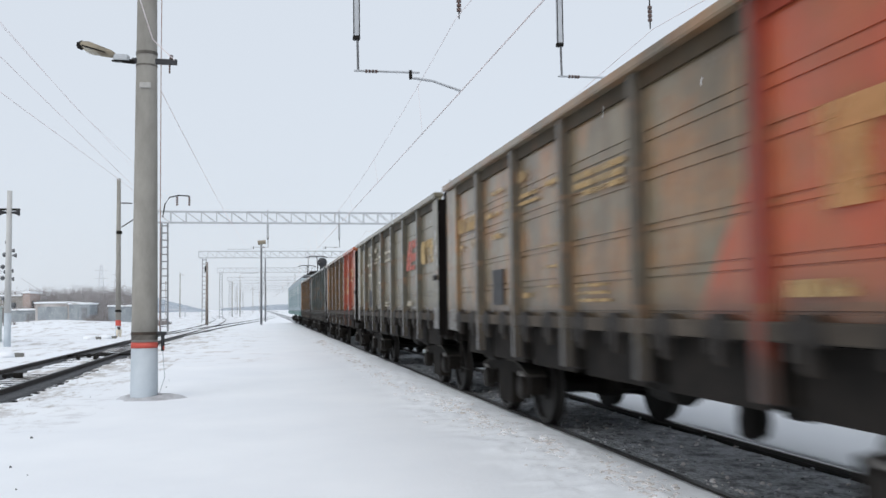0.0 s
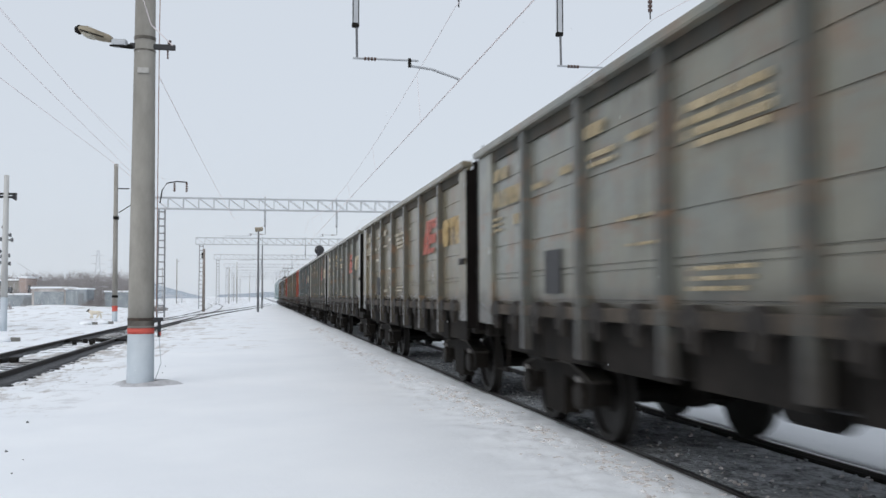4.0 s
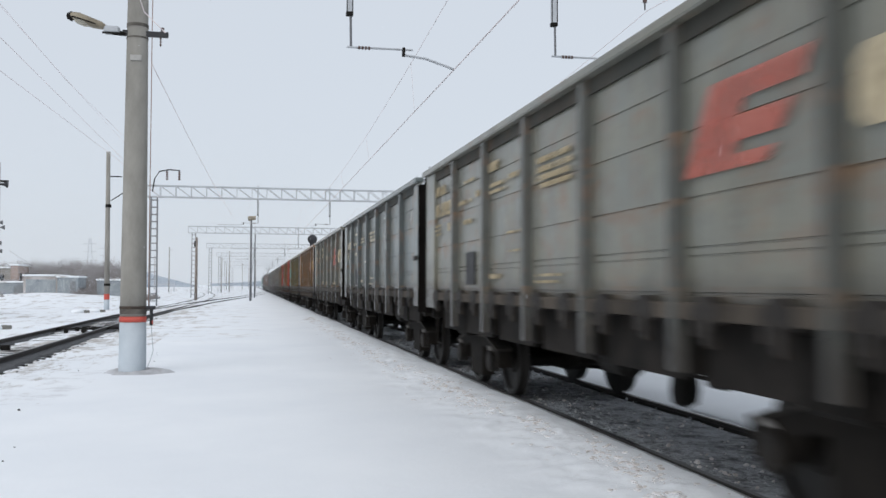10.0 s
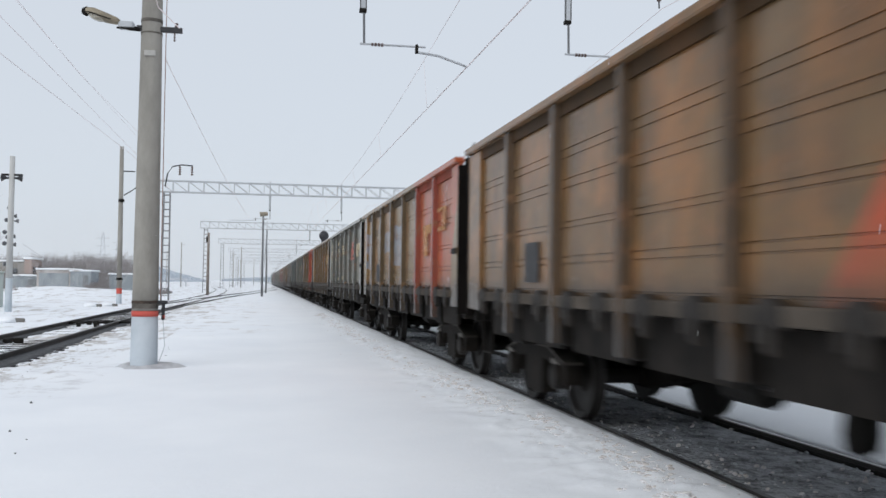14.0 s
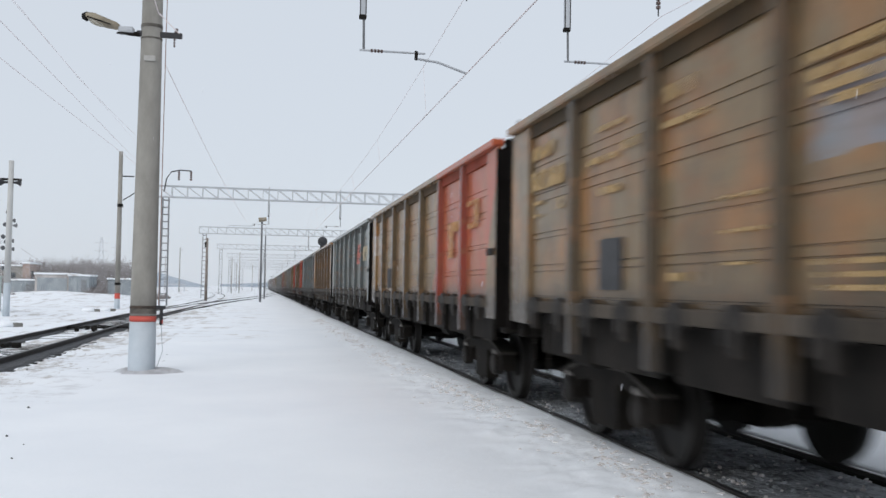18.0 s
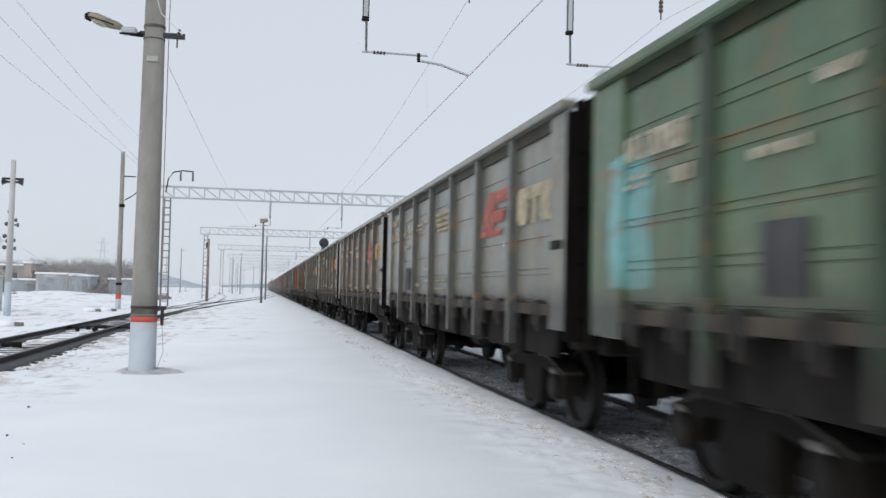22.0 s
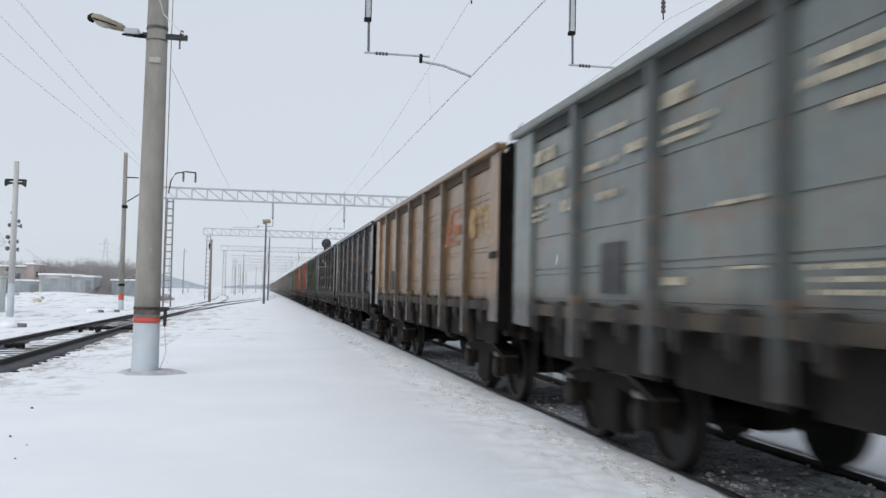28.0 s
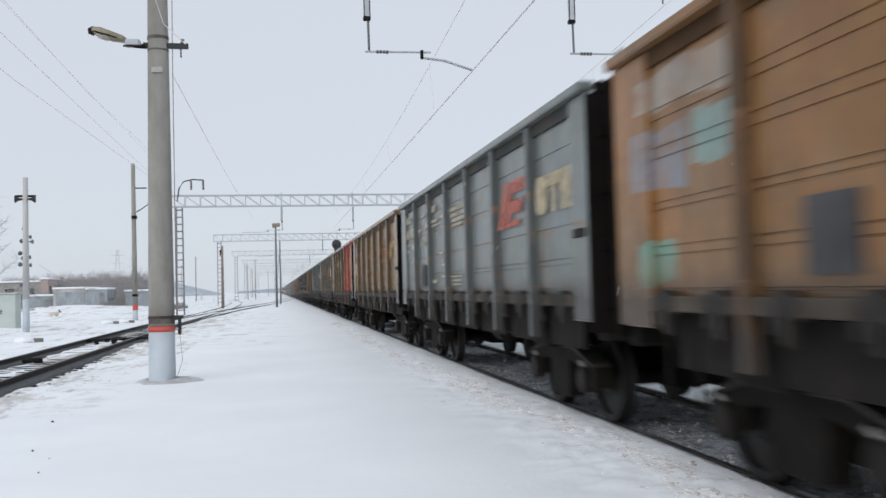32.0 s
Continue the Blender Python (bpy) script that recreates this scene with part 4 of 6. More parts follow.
def pylon(x, y, top):
    p = tagged(new("power_pylon"), "distant lattice power pylon", "pylon", "distant pylons")
    for sx in (-1, 1):
        part("leg", tube(B(), [(sx * 1.8, 0, -1), (sx * 0.35, 0, top)], 0.12, 4), GALV, p)
    for z in (0.55, 0.72, 0.88):
        part("crossarm", box(B(), -2.6, 2.6, -0.1, 0.1, top * z, top * z + 0.2), GALV, p)
    for i in range(7):
        z0, z1 = top * i / 7, top * (i + 1) / 7
        w0, w1 = 1.8 - 1.45 * i / 7, 1.8 - 1.45 * (i + 1) / 7
        part("brace", tube(B(), [(-w0, 0, z0), (w1, 0, z1)], 0.08, 4), GALV, p)
    p.location = (x, y, 0)


def bushes():
    """Leafless scrub: tangles of thin forked twigs."""
    rnd = random.Random(4)
    vs, fs = [], []

    def twig(p, d, length, w, depth):
        q = p + d * length
        side = Vector((d.z, 0, -d.x)).normalized() if abs(d.x) + abs(d.z) > 0.01 else Vector((1, 0, 0))
        i = len(vs)
        vs.extend([p - side * w, p + side * w, q + side * w * 0.5, q - side * w * 0.5, p + Vector((0, w, 0)), q + Vector((0, w * 0.5, 0))])
        fs.extend([(i, i + 1, i + 2, i + 3), (i, i + 4, i + 5, i + 3), (i + 4, i + 1, i + 2, i + 5)])
        if depth:
            for _ in range(3):
                e = (d + Vector((rnd.uniform(-0.7, 0.7), rnd.uniform(-0.7, 0.7), rnd.uniform(-0.15, 0.5)))).normalized()
                twig(p + d * length * rnd.uniform(0.4, 1.0), e, length * 0.62, w * 0.6, depth - 1)

    for x0, x1, y, h, count in ((-44, -21, 160, 6.4, 210), (-22, -15.0, 128, 2.6, 80), (-30, -19.5, 106.5, 0.9, 90), (-19.4, -17.6, 110, 2.1, 26), (-60, -36, 180, 7.5, 110), (-11.6, -10.0, 103, 1.3, 14), (-46, -24, 200, 8.5, 130), (-36, -23.5, 119, 3.4, 80), (-26, -20.0, 98, 1.5, 40)):
        for _ in range(count):
            p = Vector((rnd.uniform(x0, x1), y + rnd.uniform(-6, 6), -0.5))
            hh = h * rnd.uniform(0.55, 1.0)
            for _ in range(4):
                twig(p, Vector((rnd.uniform(-0.35, 0.35), rnd.uniform(-0.35, 0.35), 1)).normalized(), hh * 0.48, 0.045, 3)
    me = bpy.data.meshes.new("scrub")
    me.from_pydata(vs, [], fs)
    me.materials.append(TWIG)
    tagged(new("scrub", me), "leafless grey-brown scrub behind the garages", "bushes", kind="stuff")


def frosted_tree(x, y, height):
    """A bare tree white with frost: a tapered trunk, limbs and fine twigs."""
    rnd = random.Random(17)
    t = tagged(new("tree"), "bare tree white with frost at the yard's edge", "tree")
    trunk = [Vector((0.1 * math.sin(k), 0.1 * math.cos(2 * k), -0.4 + k * height / 6)) for k in range(7)]
    part("trunk", tube(B(), trunk, 0.17, 8, 0.03), WOOD, t, "dark leafless trunk", smooth=True)
    fine = B()
    for i in range(16):
        z = height * (0.25 + 0.7 * i / 16)
        a = i * 2.4
        reach = (1.0 - 0.6 * i / 16) * height * 0.30
        tip = Vector((reach * math.cos(a), reach * math.sin(a), z + reach * 0.8))
        root = Vector((0, 0, z))
        part("limb", tube(B(), [root, root.lerp(tip, 0.5) - Vector((0, 0, 0.1)), tip], 0.05, 5, 0.012), FROST, t)
        for _ in range(26):
            p = root.lerp(tip, rnd.uniform(0.25, 1.0))
            q = p + Vector((rnd.uniform(-0.7, 0.7), rnd.uniform(-0.7, 0.7), rnd.uniform(-0.2, 0.7)))
            tube(fine, [p, q], 0.014, 3, 0.006)
    part("twigs", fine, FROST, t, "frosted twigs")
    t.location = (x, y, 0)


def backdrop():
    rnd = random.Random(8)

    def ridge(name, x0, x1, y, base, amp, label, step=4.0):
        bm = B()
        prev = None
        x = x0
        while x <= x1:
            hgt = base + amp * noise.noise(Vector((x * 0.012, y * 0.01, 2.0))) + rnd.uniform(-0.06, 0.06) * base
            hgt *= min(1.0, 0.05 + (x1 - x) / (60.0 if x1 < 0 else 140.0)) * min(1.0, 0.3 + (x - x0) / 200.0)
            c = [bm.verts.new((x, y, -3)), bm.verts.new((x, y, hgt)), bm.verts.new((x, y + 60, hgt * 0.9)), bm.verts.new((x, y + 60, -3))]
            if prev:
                for k in range(3):
                    bm.faces.new((prev[k], c[k], c[k + 1], prev[k + 1]))
            prev = c
            x += step
        tagged(part(name, bm, HAZED_FOREST), label, "forest", kind="structure")

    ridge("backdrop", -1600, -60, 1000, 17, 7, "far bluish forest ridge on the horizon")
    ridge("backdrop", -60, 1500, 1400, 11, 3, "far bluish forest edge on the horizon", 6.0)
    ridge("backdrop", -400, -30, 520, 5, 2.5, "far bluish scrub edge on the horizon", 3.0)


# ---- wagons ----
POSTS, LENGTH = (-4.5, -2.7, -0.9, 0.9, 2.7, 4.5), 13.92
EDGES = (-5.98,) + POSTS + (6.02,)
REAR, FRONT = -6.60, 6.75


def panel_mesh(w, side, ribs, zc):
    """A side sheet with pressed ribs; side -1 faces the platform."""
    prof = [(0.0, 1.42 - zc)]
    for z, half, deep in sorted(ribs):
        prof += [(0.0, z - half - 0.004 - zc), (deep, z - half - zc), (deep, z + half - zc), (0.0, z + half + 0.004 - zc)]
    prof.append((0.0, 3.37 - zc))
    bm = B()
    a = [bm.verts.new((side * d, -w / 2, z)) for d, z in prof]
    b = [bm.verts.new((side * d, w / 2, z)) for d, z in prof]
    c = [bm.verts.new((-side * 0.03, -w / 2, prof[0][1])), bm.verts.new((-side * 0.03, -w / 2, prof[-1][1])), bm.verts.new((-side * 0.03, w / 2, prof[-1][1])), bm.verts.new((-side * 0.03, w / 2, prof[0][1]))]
    for k in range(len(prof) - 1):
        bm.faces.new((a[k], a[k + 1], b[k + 1], b[k]))
    bm.faces.new(c)
    bm.faces.new((a[0], b[0], c[3], c[0]))
    bm.faces.new((a[-1], c[1], c[2], b[-1]))
    bm.faces.new([*a, c[1], c[0]])
    bm.faces.new([*b[::-1], c[3], c[2]])
    return bm


TWIN = ((2.91, 0.0055, -0.011), (2.82, 0.0055, -0.011), (2.60, 0.0055, -0.011), (2.51, 0.0055, -0.011), (2.16, 0.0055, -0.011), (2.10, 0.007, -0.011), (1.81, 0.0055, -0.011), (1.74, 0.0055, -0.011), (1.47, 0.008, -0.011))
SINGLE = ((2.98, 0.0055, -0.011), (2.62, 0.0055, -0.011), (2.15, 0.0055, -0.011), (1.80, 0.0055, -0.011), (1.74, 0.005, -0.009), (1.48, 0.008, -0.011))


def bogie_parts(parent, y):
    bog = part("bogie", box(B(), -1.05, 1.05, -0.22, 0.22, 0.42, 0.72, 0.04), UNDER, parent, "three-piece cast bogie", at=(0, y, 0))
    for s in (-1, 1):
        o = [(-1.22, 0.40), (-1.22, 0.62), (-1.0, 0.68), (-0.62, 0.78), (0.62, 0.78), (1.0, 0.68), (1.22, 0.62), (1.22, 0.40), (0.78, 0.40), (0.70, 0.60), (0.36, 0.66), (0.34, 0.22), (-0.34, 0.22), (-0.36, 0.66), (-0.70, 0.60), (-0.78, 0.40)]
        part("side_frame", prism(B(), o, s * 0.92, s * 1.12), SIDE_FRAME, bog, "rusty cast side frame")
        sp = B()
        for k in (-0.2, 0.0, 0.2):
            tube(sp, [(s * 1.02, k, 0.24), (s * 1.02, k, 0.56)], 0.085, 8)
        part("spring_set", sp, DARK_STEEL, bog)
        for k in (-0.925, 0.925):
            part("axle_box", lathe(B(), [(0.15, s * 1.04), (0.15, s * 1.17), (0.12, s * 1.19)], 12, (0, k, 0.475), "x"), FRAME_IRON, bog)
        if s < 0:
            # top flange in a lighter tone than the frame below it
            part("top_ledge", prism(B(), [(-1.20, 0.625), (-1.0, 0.685), (-0.62, 0.785), (0.62, 0.785), (1.0, 0.685), (1.20, 0.625), (1.20, 0.655), (1.0, 0.715), (0.62, 0.815), (-0.62, 0.815), (-1.0, 0.715), (-1.20, 0.655)], s * 0.90, s * 1.15), LEDGE, bog, "lighter top flange of the side frame")
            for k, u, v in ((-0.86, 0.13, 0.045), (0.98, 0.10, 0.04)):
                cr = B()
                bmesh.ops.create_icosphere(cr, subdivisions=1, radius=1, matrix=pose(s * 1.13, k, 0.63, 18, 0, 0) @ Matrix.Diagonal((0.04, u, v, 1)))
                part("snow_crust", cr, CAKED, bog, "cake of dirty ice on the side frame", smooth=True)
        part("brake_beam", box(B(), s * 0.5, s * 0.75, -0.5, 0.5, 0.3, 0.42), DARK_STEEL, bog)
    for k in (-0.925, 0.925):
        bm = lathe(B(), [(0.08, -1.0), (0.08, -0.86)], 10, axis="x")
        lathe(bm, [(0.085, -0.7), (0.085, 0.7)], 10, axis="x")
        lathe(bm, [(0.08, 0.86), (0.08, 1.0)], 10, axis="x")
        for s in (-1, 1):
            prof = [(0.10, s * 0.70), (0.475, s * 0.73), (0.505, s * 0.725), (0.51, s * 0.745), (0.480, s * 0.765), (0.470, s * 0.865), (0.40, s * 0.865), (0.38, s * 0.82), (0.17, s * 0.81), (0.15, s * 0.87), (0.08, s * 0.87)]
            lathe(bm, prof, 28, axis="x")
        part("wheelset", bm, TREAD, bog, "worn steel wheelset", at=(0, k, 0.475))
    return bog


def wagon(ribs):
    """An open-top wagon, its base at the rail head under its middle; +y is the way it runs."""
    w = new("gondola_wagon")
    zc = 2.4
    for s in (-1, 1):
        for i in range(7) if s < 0 else (0,):
            y0, y1 = (EDGES[i], EDGES[i + 1]) if s < 0 else (EDGES[0], EDGES[-1])
            part("side_panel", panel_mesh(y1 - y0, s, ribs, zc), DARK_STEEL, w, at=(s * 1.45, (y0 + y1) / 2, zc), uv=True)
        for y in POSTS:
            o = [(-0.085, 0.0), (-0.055, 0.09), (0.055, 0.09), (0.085, 0.0)]
            bm = B()
            vs = [[bm.verts.new((s * d, u, z)) for u, d in o] for z in (0.93 - zc, 1.2 - zc, 3.39 - zc)]
            for a, b in zip(vs, vs[1:]):
                for k in range(3):
                    bm.faces.new((a[k], a[k + 1], b[k + 1], b[k]))
            bm.faces.new(vs[0])
            bm.faces.new(vs[-1][::-1])
            for a, b in zip(vs, vs[1:]):
                bm.faces.new((a[0], b[0], b[3], a[3]))
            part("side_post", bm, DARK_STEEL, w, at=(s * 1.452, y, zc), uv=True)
        for e in (-1, 1):
            a, b = sorted((e * 5.99, (FRONT if e > 0 else REAR) - e * 0.055))
            part("corner_post", box(B(), -0.05, 0.02, a - e * 6.3, b - e * 6.3, 1.16 - zc, 3.394 - zc, 0.012), DARK_STEEL, w, at=(s * 1.455, e * 6.3, zc), uv=True)
        part("top_chord", box(B(), -0.09, 0.075, REAR + 0.06, FRONT - 0.06, 3.40 - zc, 3.49 - zc, 0.015), DARK_STEEL, w, at=(s * 1.49, 0, zc), uv=True)
        # added dark strip that gives the shade under the top chord
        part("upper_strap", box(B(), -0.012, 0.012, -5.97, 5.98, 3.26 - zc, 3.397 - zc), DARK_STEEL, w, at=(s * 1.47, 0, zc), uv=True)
        part("bottom_chord", box(B(), -0.06, 0.03, -5.97, 5.98, 1.30 - zc, 1.42 - zc, 0.012), SILL, w, at=(s * 1.47, 0, zc), uv=True)
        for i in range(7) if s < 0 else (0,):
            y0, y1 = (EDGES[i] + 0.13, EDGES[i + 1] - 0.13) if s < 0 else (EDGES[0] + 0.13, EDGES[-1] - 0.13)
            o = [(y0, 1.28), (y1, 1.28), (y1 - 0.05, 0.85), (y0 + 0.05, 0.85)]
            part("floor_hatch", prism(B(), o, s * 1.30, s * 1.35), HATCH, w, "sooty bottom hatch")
            m = (y0 + y1) / 2
            for d in (-0.42, 0.42) if s < 0 else ():
                hook = [(-0.17, 1.28), (-0.15, 1.40), (-0.05, 1.465), (0.09, 1.46), (0.18, 1.38), (0.17, 1.20), (0.11, 1.19), (0.09, 1.32), (0.05, 1.34), (0.04, 1.15), (-0.05, 1.12), (-0.06, 1.33), (-0.09, 1.30)]
                lt = prism(B(), [(m + d + u, v) for u, v in hook], s * 1.475, s * 1.54)
                part("hatch_latch", lt, LATCH, w, "dark hatch latch")
    for e in (-1, 1):
        HALF = FRONT if e > 0 else -REAR
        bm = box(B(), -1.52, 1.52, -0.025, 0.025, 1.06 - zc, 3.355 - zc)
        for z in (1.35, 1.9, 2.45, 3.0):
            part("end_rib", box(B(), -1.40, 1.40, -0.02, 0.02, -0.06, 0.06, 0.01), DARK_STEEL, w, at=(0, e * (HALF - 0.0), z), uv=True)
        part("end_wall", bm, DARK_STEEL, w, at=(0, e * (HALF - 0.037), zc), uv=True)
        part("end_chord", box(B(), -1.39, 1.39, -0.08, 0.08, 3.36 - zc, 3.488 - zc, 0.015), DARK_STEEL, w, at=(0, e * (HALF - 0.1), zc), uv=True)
        if e > 0:
            cap = B()
            prev = None
            for i in range(15):
                u = -1.45 + 2.9 * i / 14
                hh = 0.04 + 0.09 * abs(noise.noise(Vector((u * 1.7, 5.0, 0.0)))) + (0.06 if i < 3 else 0.0)
                c = [cap.verts.new((u, v, z)) for v, z in ((-0.11, 0.0), (-0.07, hh * 0.8), (0.02, hh), (0.10, hh * 0.6), (0.13, 0.0))]
                if prev:
                    for q in range(4):
                        cap.faces.new((prev[q], c[q], c[q + 1], prev[q + 1]))
                prev = c
            part("snow_cap", cap, SNOW, w, "cap of blown snow on the end chord", at=(0, e * (HALF - 0.1), 3.485), smooth=True)
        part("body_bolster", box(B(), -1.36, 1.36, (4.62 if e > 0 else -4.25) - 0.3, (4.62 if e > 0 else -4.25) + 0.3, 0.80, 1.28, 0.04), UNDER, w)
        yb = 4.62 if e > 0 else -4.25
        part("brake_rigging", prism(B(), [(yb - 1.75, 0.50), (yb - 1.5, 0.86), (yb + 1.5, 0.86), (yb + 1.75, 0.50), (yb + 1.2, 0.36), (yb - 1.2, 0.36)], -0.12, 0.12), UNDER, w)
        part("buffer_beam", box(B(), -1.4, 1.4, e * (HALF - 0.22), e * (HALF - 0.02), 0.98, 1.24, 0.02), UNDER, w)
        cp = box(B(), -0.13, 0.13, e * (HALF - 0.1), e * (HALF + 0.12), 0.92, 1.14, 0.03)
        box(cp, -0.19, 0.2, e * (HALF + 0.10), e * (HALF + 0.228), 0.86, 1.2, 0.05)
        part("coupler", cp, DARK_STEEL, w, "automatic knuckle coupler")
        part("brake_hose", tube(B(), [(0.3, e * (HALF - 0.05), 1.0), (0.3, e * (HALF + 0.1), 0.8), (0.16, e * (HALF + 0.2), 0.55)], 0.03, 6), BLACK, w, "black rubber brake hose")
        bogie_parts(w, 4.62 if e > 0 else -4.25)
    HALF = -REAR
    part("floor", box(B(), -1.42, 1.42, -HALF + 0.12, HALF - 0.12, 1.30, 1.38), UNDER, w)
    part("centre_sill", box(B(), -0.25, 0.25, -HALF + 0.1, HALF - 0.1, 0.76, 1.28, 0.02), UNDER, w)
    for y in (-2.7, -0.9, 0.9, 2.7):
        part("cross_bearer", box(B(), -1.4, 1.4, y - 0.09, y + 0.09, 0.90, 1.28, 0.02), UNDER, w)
    part("brake_cylinder", lathe(B(), [(0.06, -0.5), (0.17, -0.42), (0.17, 0.1), (0.05, 0.14)], 14, (-0.62, 0.5, 0.76), "y"), DARK_STEEL, w)
    part("brake_lever", box(B(), -0.50, -0.42, -0.80, -0.72, 0.6, 1.2, 0.01), DARK_STEEL, w)
    part("slack_adjuster", lathe(B(), [(0.04, 0.40), (0.12, 0.44), (0.14, 0.55), (0.12, 0.72), (0.05, 0.78)], 12, (-0.46, -0.78, 0.0), "z"), DARK_STEEL, w, "dark hanging brake slack adjuster", smooth=True)
    part("brake_hose", tube(B(), [(-0.5, 0.9, 0.86), (-0.52, 0.6, 0.72), (-0.52, 0.1, 0.66), (-0.5, -0.3, 0.74), (-0.48, -0.7, 0.70)], 0.022, 6), BLACK, w, "slack black air hose")
    part("brake_hose", tube(B(), [(-0.7, 0.5, 0.84), (-0.72, 0.1, 0.76), (-0.7, -0.4, 0.78), (-0.68, -1.0, 0.86)], 0.018, 6), BLACK, w, "slack black air hose")
    part("brake_hanger", box(B(), -0.62, -0.40, -1.75, -1.45, 0.66, 0.95, 0.03), DARK_STEEL, w)
    part("air_tank", lathe(B(), [(0.05, -0.6), (0.16, -0.5), (0.16, 0.5), (0.05, 0.6)], 14, (0.7, -1.6, 0.98), "y"), DARK_STEEL, w)
    for x, z, y0, y1 in ((-0.45, 0.80, -3.2, 3.4), (-0.5, 0.70, -3.0, -0.8), (0.3, 0.76, -2.8, 2.9)):
        part("brake_rod", tube(B(), [(x, y0, z + 0.03), (x, (y0 + y1) / 2, z), (x, y1, z + 0.02)], 0.02, 6), DARK_STEEL, w)
    st = tube(B(), [(-1.5, 5.2, 1.2), (-1.5, 5.2, 0.62), (-1.5, 5.7, 0.62), (-1.5, 5.7, 1.2)], 0.02, 5)
    part("foot_step", st, UNDER, w, "bent iron foot step")
    part("notice_board", box(B(), -1.478, -1.470, 3.35, 3.85, 1.55, 2.0), SLATE, w, "dark slate notice board")
    part("side_latch", box(B(), -1.53, -1.474, -6.40, -6.08, 1.99, 2.08, 0.01), FRAME_IRON, w, "rusty bracket")
    return w


def emblem(parent, red, yellow):
    """The operator's emblem, a slanted red figure of three arms, and three pale blocks beside it."""
    x = -1.480
    o = [(-2.80, 2.28), (-3.18, 2.87), (-4.29, 2.87), (-4.21, 2.71), (-3.60, 2.71), (-3.54, 2.61), (-4.12, 2.61), (-3.98, 2.45), (-3.52, 2.45), (-3.46, 2.37), (-3.92, 2.37), (-3.83, 2.28)]
    part("emblem", prism(B(), o, x, x + 0.003), red, parent, "slanted faded red emblem with three arms")
    blocks = ([(-4.66, 2.40), (-4.66, 2.69), (-4.75, 2.76), (-5.00, 2.76), (-5.09, 2.69), (-5.09, 2.40), (-5.00, 2.33), (-4.75, 2.33)],
              [(-5.13, 2.76), (-5.54, 2.76), (-5.54, 2.62), (-5.42, 2.62), (-5.40, 2.33), (-5.27, 2.33), (-5.25, 2.62), (-5.13, 2.62)],
              [(-5.58, 2.33), (-5.58, 2.76), (-5.98, 2.76), (-5.88, 2.56), (-5.98, 2.33)])
    for o in blocks:
        part("emblem_block", prism(B(), o, x, x + 0.003), yellow, parent, "faded pale block beside the emblem")


STENCILS = (  # y from, y to, z from, z to of each line of writing, front of the wagon first
    (5.95, 5.15, 2.98, 3.13), (6.0, 4.72, 2.64, 2.85), (5.95, 5.55, 2.48, 2.52), (5.95, 5.5, 2.41, 2.45), (5.92, 5.55, 2.34, 2.38), (5.05, 4.72, 2.38, 2.50),
    (3.95, 3.25, 2.98, 3.03), (4.25, 3.45, 2.70, 2.76), (3.3, 2.9, 2.74, 2.82), (3.95, 3.35, 2.40, 2.47),
    (2.55, 2.05, 2.98, 3.10), (2.55, 1.75, 2.78, 2.83), (2.55, 1.75, 2.70, 2.74), (1.6, 0.98, 2.80, 2.86), (1.75, 1.05, 2.15, 2.18), (1.7, 0.95, 1.93, 1.955), (2.5, 2.0, 1.62, 1.68), (1.6, 1.15, 1.72, 1.74),
    (0.65, -0.6, 2.83, 2.89), (0.65, -0.6, 2.73, 2.79), (0.6, -0.6, 2.64, 2.70), (0.45, -0.6, 2.56, 2.61), (0.6, -0.3, 1.70, 1.73), (0.6, -0.3, 1.63, 1.66), (0.6, -0.25, 1.56, 1.59),
    (-2.9, -3.55, 1.56, 1.66))


def markings(parent, mat, rnd):
    """Rows of stencilled writing as plain bars."""
    x = -1.482
    for y1, y0, z0, z1 in STENCILS:
        if rnd.random() < (0.86 if y1 > -1 else 0.4):
            d, cut = rnd.uniform(-0.06, 0.06), rnd.uniform(0.0, 0.15) * (y1 - y0)
            part("stencil_bar", box(B(), x, x + 0.006, y0 + d + cut, y1 + d, z0, z1), mat, parent, "faded stencilled writing")


GREY_BLUE, GREY, OLIVE_GREY, DARK = (0.205, 0.240, 0.240), (0.250, 0.258, 0.226), (0.230, 0.210, 0.152), (0.045, 0.05, 0.058)
BROWN, TAN, ORANGE_BROWN, PALE_BROWN = (0.245, 0.150, 0.070), (0.292, 0.182, 0.074), (0.325, 0.160, 0.053), (0.325, 0.185, 0.076)
GREEN, DARK_GREEN, OLIVE = (0.125, 0.21, 0.125), (0.030, 0.066, 0.027), (0.20, 0.17, 0.065)
TURQ, SKY_BLUE, PALE = (0.11, 0.45, 0.38), (0.23, 0.29, 0.36), (0.42, 0.40, 0.36)
